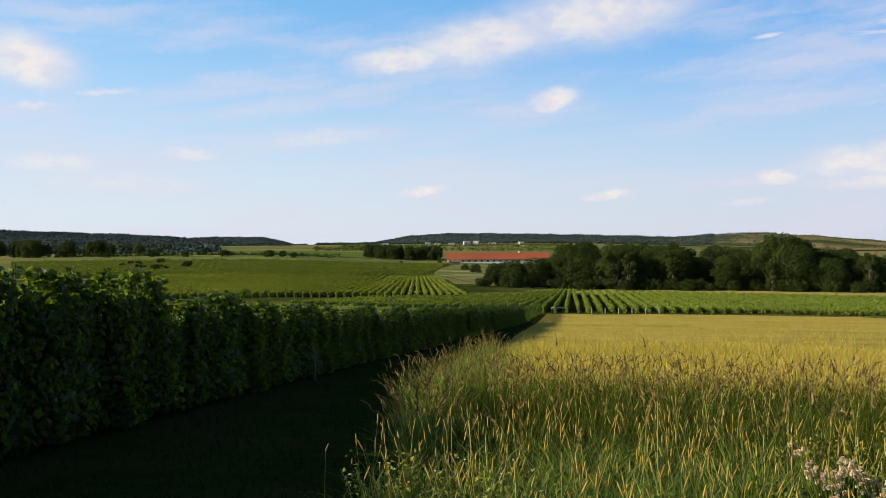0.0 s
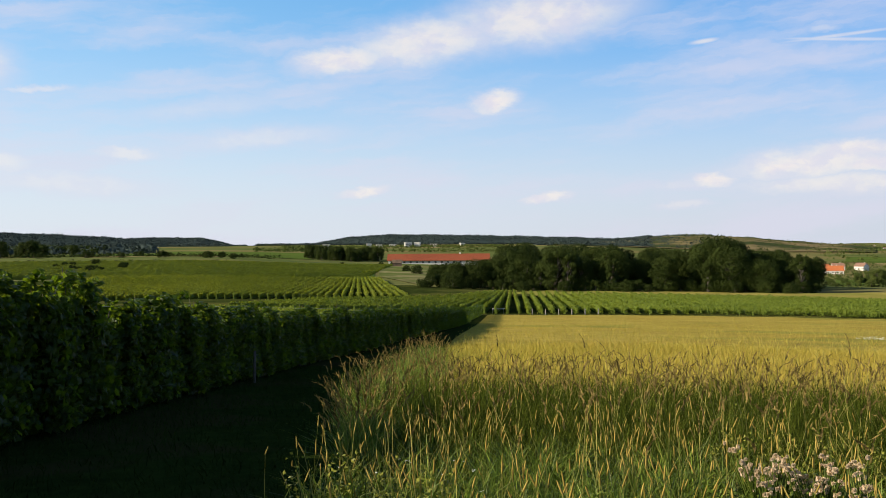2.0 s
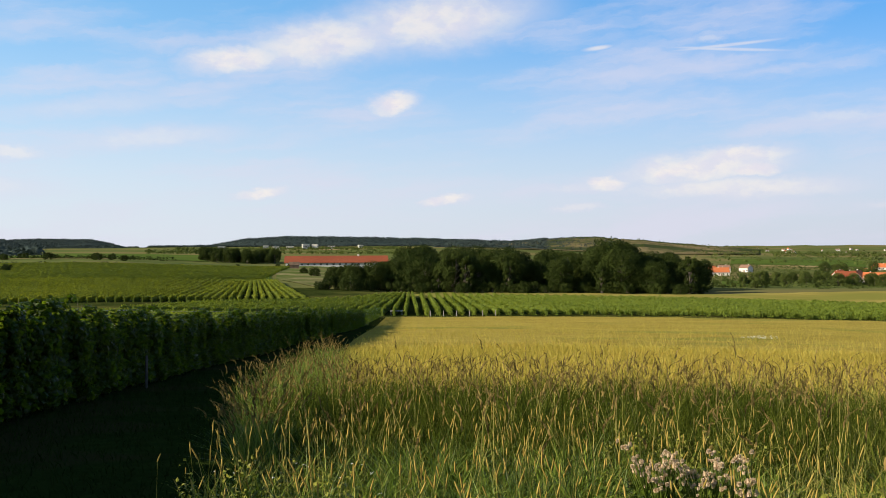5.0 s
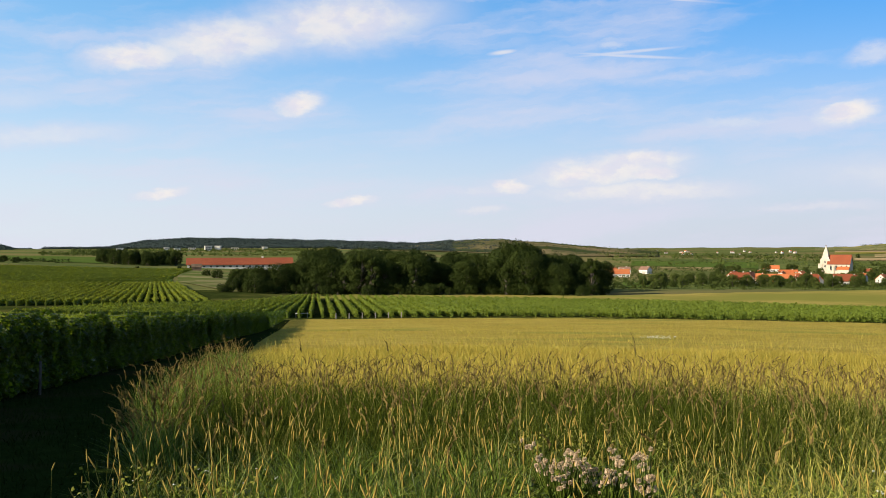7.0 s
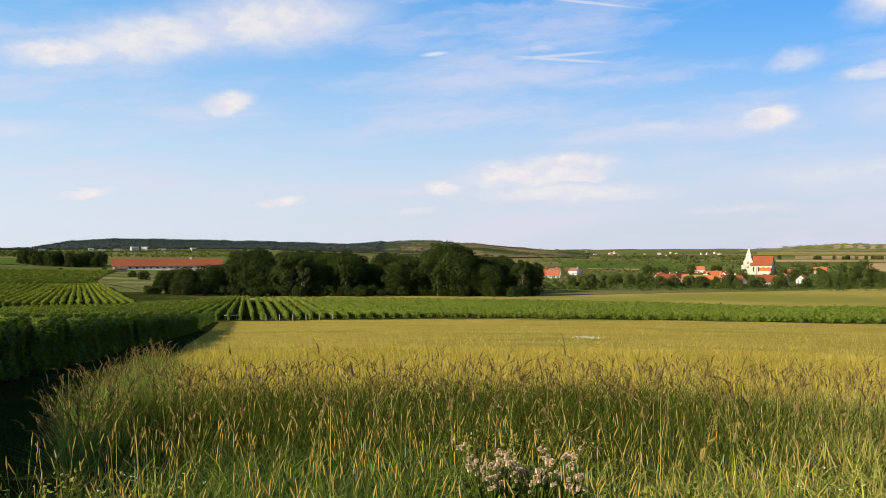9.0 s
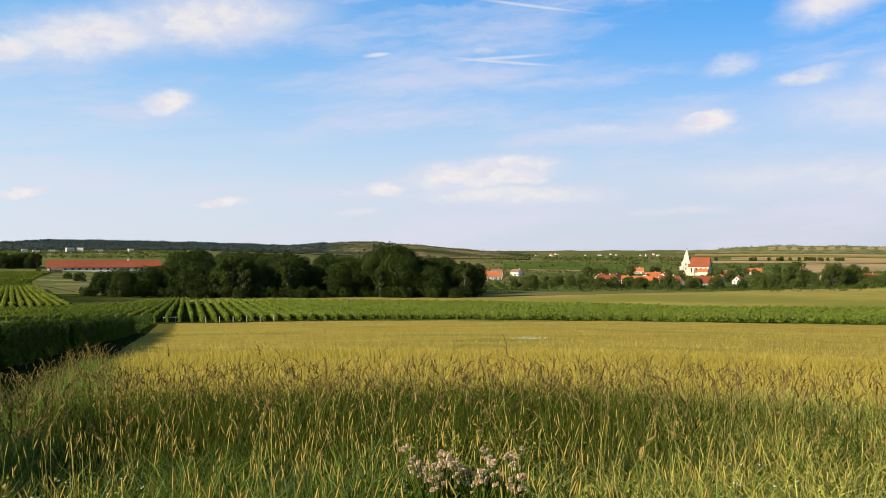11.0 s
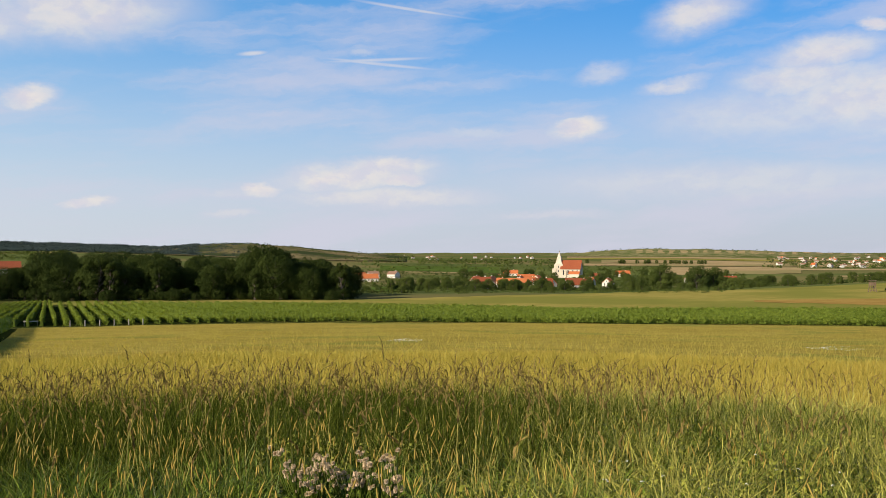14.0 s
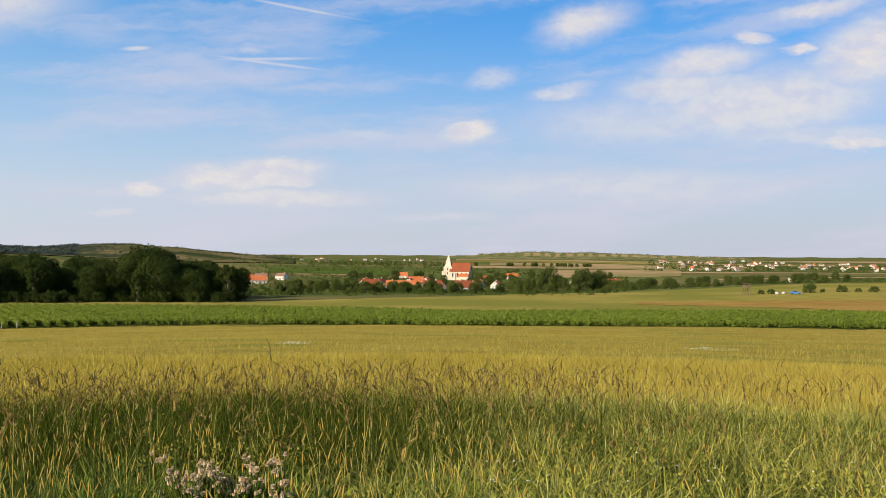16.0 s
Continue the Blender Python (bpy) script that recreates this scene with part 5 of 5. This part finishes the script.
# paler growth towards the open side, front light in its colour, darker pockets between
x, y = scatter(50000, (24, 66), (2.4, 15), gen)
k = gen.uniform(size=len(x)) < np.interp(np.degrees(np.arctan2(x, y)), (24, 30, 40), (0.0, 0.25, 1.0)) * np.where(np.sin(x * 3.3 + np.sin(y * 2.1)) * np.sin(y * 2.9 - x) > -0.2, 1.0, 0.12)
x, y = x[k], y[k]
tall = gen.uniform(0.34, 0.66, len(x)) * (1 + 0.22 * np.sin(x * 2.7 + y) * np.sin(y * 2.2))
blades("pale_grass", x, y, tall, gen.uniform(0.006, 0.015, len(x)), gen.uniform(0.1, 1.1, len(x)), PALE_LIT, "pale yellow-green meadow grass", gen)

# foxtails near by
x, y = scatter(1900, VIEW, (2.4, 8.5), gen)
k = in_meadow(x, y, gen) & (gen.uniform(size=len(x)) < np.interp(np.degrees(np.arctan2(x, y)), (20, 45), (1.0, 0.35)))
x, y = x[k], y[k]
ob, tips, out = blades("foxtail_stem", x, y, gen.uniform(0.45, 0.78, len(x)), np.full(len(x), 0.0035), gen.uniform(0.02, 0.3, len(x)), STRAW, "thin stems of foxtail grass", gen, 0.8)
spikes("foxtail_head", tips, out, gen.uniform(0.045, 0.09, len(x)), gen.uniform(0.007, 0.011, len(x)), SPIKE, "yellow bristly heads of foxtail grass", gen)
# tall brown-headed grass, thickest in a belt
x, y = scatter(3300, VIEW, (5.5, 14), gen)
r = np.hypot(x, y)
a = np.degrees(np.arctan2(x, y))
k = (x > edge_x(y) + 0.45) & in_meadow(x, y, gen) & (gen.uniform(size=len(x)) < np.interp(r, (5.5, 8.5, 10.5, 12.5, 14), (0.2, 0.5, 1, 1, 0.3)) * np.interp(a, (-10, 38, 48, 66), (1, 1, 0.4, 0.2)))
x, y = x[k], y[k]
ob, tips, out = blades("tall_grass_stem", x, y, gen.uniform(0.7, 0.97, len(x)), np.full(len(x), 0.005), gen.uniform(0.02, 0.35, len(x)), STRAW, "tall thin stems of seeding grass", gen, 0.7)
panicles("tall_grass_head", tips, out, gen.uniform(0.1, 0.2, len(x)), PANICLE, "drooping brown heads of tall grass", gen, 13)
# the overgrown edge that leans out over the track
y = 7.5 + 20 * gen.uniform(size=7000) ** 1.3
x = edge_x(y) + gen.uniform(-1, 0.9, len(y)) * np.interp(y, (7.5, 10.5, 15, 22, 27.5), (0.05, 0.45, 0.95, 0.9, 0.4)) * (0.75 + 0.25 * np.sin(y * 2.3))
blades("edge_grass", x, y, gen.uniform(0.4, 0.78, len(x)), gen.uniform(0.004, 0.008, len(x)), gen.uniform(0.15, 0.8, len(x)), BLADE, "tangled tall grass along the track", gen)
x, y = x[::15], y[::15]
ob, tips, out = blades("edge_stem", x, y, gen.uniform(0.6, 0.9, len(x)), np.full(len(x), 0.004), gen.uniform(0.05, 0.4, len(x)), STRAW, "thin seeding stems along the track", gen, 0.7)
panicles("edge_head", tips, out, gen.uniform(0.08, 0.16, len(x)), PANICLE, "brown heads of grass along the track", gen)
# a few stalks that stand above the rest
x, y = scatter(34, (6, 62), (9.5, 12.5), gen)
ob, tips, out = blades("high_grass_stem", x, y, gen.uniform(0.95, 1.2, len(x)), np.full(len(x), 0.006), gen.uniform(0.05, 0.3, len(x)), STRAW, "single high stalks of seeding grass", gen, 0.7)
panicles("high_grass_head", tips, out, gen.uniform(0.14, 0.22, len(x)), PANICLE, "drooping brown heads on high stalks", gen)
# the dry golden sward further down
x, y = scatter(105000, VIEW, (10.5, 42), gen)
k = in_meadow(x, y, gen)
x, y = x[k], y[k]
blades("golden_grass", x, y, gen.uniform(0.2, 0.42, len(x)), gen.uniform(0.008, 0.018, len(x)), gen.uniform(0.1, 0.8, len(x)), GOLD, "dry golden grass of the lower meadow", gen, 0.1, ((0.0, 0.8), (0.55, 1.0), (1.0, None)))
x, y = scatter(1600, VIEW, (13, 40), gen)
k = in_meadow(x, y, gen)
x, y = x[k], y[k]
ob, tips, out = blades("golden_stem", x, y, gen.uniform(0.4, 0.62, len(x)), np.full(len(x), 0.008), gen.uniform(0.02, 0.3, len(x)), STRAW, "straw-coloured stems in the lower meadow", gen, 0.8)
spikes("golden_head", tips, out, gen.uniform(0.05, 0.1, len(x)), gen.uniform(0.007, 0.011, len(x)), SPIKE, "ripe heads of grass in the lower meadow", gen)
x, y = scatter(130000, VIEW, (40, 172), gen)
k = in_meadow(x, y, gen) & (np.hypot(x, y) < strip_near(np.degrees(np.arctan2(x, y))) - 1.5)
x, y = x[k], y[k]
blades("far_meadow_grass", x, y, gen.uniform(0.12, 0.32, len(x)), gen.uniform(0.016, 0.04, len(x)), gen.uniform(0.1, 0.8, len(x)), GOLD, "dry golden grass of the far meadow", gen, 0.25, ((0.0, 1.0), (1.0, None)))
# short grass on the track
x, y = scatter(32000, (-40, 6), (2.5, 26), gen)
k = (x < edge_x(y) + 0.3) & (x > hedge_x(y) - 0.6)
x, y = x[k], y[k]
blades("track_grass", x, y, gen.uniform(0.05, 0.17, len(x)), gen.uniform(0.006, 0.014, len(x)), gen.uniform(0.2, 1.0, len(x)), SHORT_SHADED, "short mown grass on the shaded track", gen)

# ---- flowers

FLUFF = material("pink_seed_fluff", (0.48, 0.35, 0.24), (0.78, 0.61, 0.45), 20.0, 0.95, 0.0, leaf=0.3, island=0.8)
PETAL = material("white_petal", (0.7, 0.7, 0.66), (0.85, 0.85, 0.82), 20.0, 0.7, 0.0, leaf=0.3, island=0.5)


def fluff_mesh(gen):
    c = gen.normal(size=(46, 3))
    c /= np.linalg.norm(c, axis=1)[:, None]
    p, f = cards(c * 0.014 * gen.uniform(0.4, 1.1, 46)[:, None] + (0, 0, 0.01), 0.014, 1.0, gen)
    return sheet("flower_head", p, f, FLUFF, None, np.repeat(gen.uniform(0, 1, 46), 2))


heads = [fluff_mesh(gen) for _ in range(3)]


def thistle(heading, dist, tall, count, spread):
    """A seeding thistle: branching stems, each ending in a fluffy head."""
    ob = thing("seeding_thistle", *polar(heading, dist))
    for i in range(int(count * 1.25)):
        if i % 5 == 0:  # heads crowd together at the ends of the branches
            a, s, z = gen.uniform(0, 6.28), 1.3 * spread * math.sqrt(gen.uniform(0.02, 1)), (tall - 0.01) * gen.uniform(0.78, 1.0)
        top = np.array([math.cos(a) * s, math.sin(a) * s, z]) + gen.normal(0, 0.02, 3)
        p, f = tube([(top[0] * 0.15, top[1] * 0.15, 0), (top[0] * 0.4, top[1] * 0.4, tall * 0.6), top], [0.005, 0.004, 0.002], 4)
        sheet("stem", p, f, BLADE, ob, np.full(len(f), 0.3))
        head = heads[i % 3].copy()
        scene.collection.objects.link(head)
        head.parent, head.location = ob, top
        head.scale = (gen.uniform(0.5, 1.0),) * 3
    return tagged(ob, "seeding thistle with fluffy pinkish-white heads", "thistle", "thistles in the meadow")


for a, r, tall, count, spread in ((21.3, 5.9, 0.74, 26, 0.11), (22.0, 5.55, 0.70, 56, 0.13), (24.6, 5.6, 0.70, 58, 0.15), (25.9, 5.5, 0.69, 34, 0.1), (27.0, 5.8, 0.7, 10, 0.08), (24.7, 4.5, 0.6, 14, 0.07), (23.2, 5.7, 0.68, 20, 0.12)):
    thistle(a, r, tall, count, spread)
x, y = scatter(420, (19.5, 28.5), (4.4, 6.0), gen)
forbs("thistle_weeds", x, y, gen.uniform(0.3, 0.56, len(x)) * np.interp(np.hypot(x, y), (4.4, 6.0), (0.75, 1.1)), 26, 0.045, BLADE, "dark leafy growth round the thistles", gen)
for h in heads:
    bpy.data.objects.remove(h)


def white_bloom(name, x, y, tall, size, label):
    ob, tips, out = blades(name + "_stem", x, y, tall, np.full(len(x), 0.004), gen.uniform(0.02, 0.3, len(x)), BLADE, "thin green stems of white meadow flowers", gen, 0.8)
    c = np.repeat(tips, 5, 0) + gen.normal(0, size * 0.3, (len(x) * 5, 3)) * (1, 1, 0.3)
    p, f = cards(c, size * 0.6, 0.35, gen)
    tagged(sheet(name, p, f, PETAL, None, np.repeat(gen.uniform(0, 1, len(c)), 2)), label, "flowers", kind="stuff")


x, y = scatter(70, (36, 64), (3.3, 7), gen)
white_bloom("white_flowers", x, y, gen.uniform(0.45, 0.65, len(x)), 0.022, "small white daisy-like flowers in the grass")
x, y = scatter(26, (-8, 6), (4.4, 7), gen)
k = in_meadow(x, y, gen)
white_bloom("edge_flowers", x[k], y[k], gen.uniform(0.45, 0.6, k.sum()), 0.018, "small white flowers at the meadow's edge")
for a, r, wide, n in ((27.6, 54, 0.9, 70), (51.5, 48, 1.3, 50)):
    cx, cy = polar(a, r)
    x, y = cx + gen.normal(0, wide * 0.5, n), cy + gen.normal(0, wide * 0.4, n)
    white_bloom("white_flower_patch", x, y, gen.uniform(0.4, 0.55, n), 0.07, "pale patch of white flowers in the dry meadow")

for model in MODELS:
    for o in (*model.children_recursive, model):
        bpy.data.objects.remove(o)
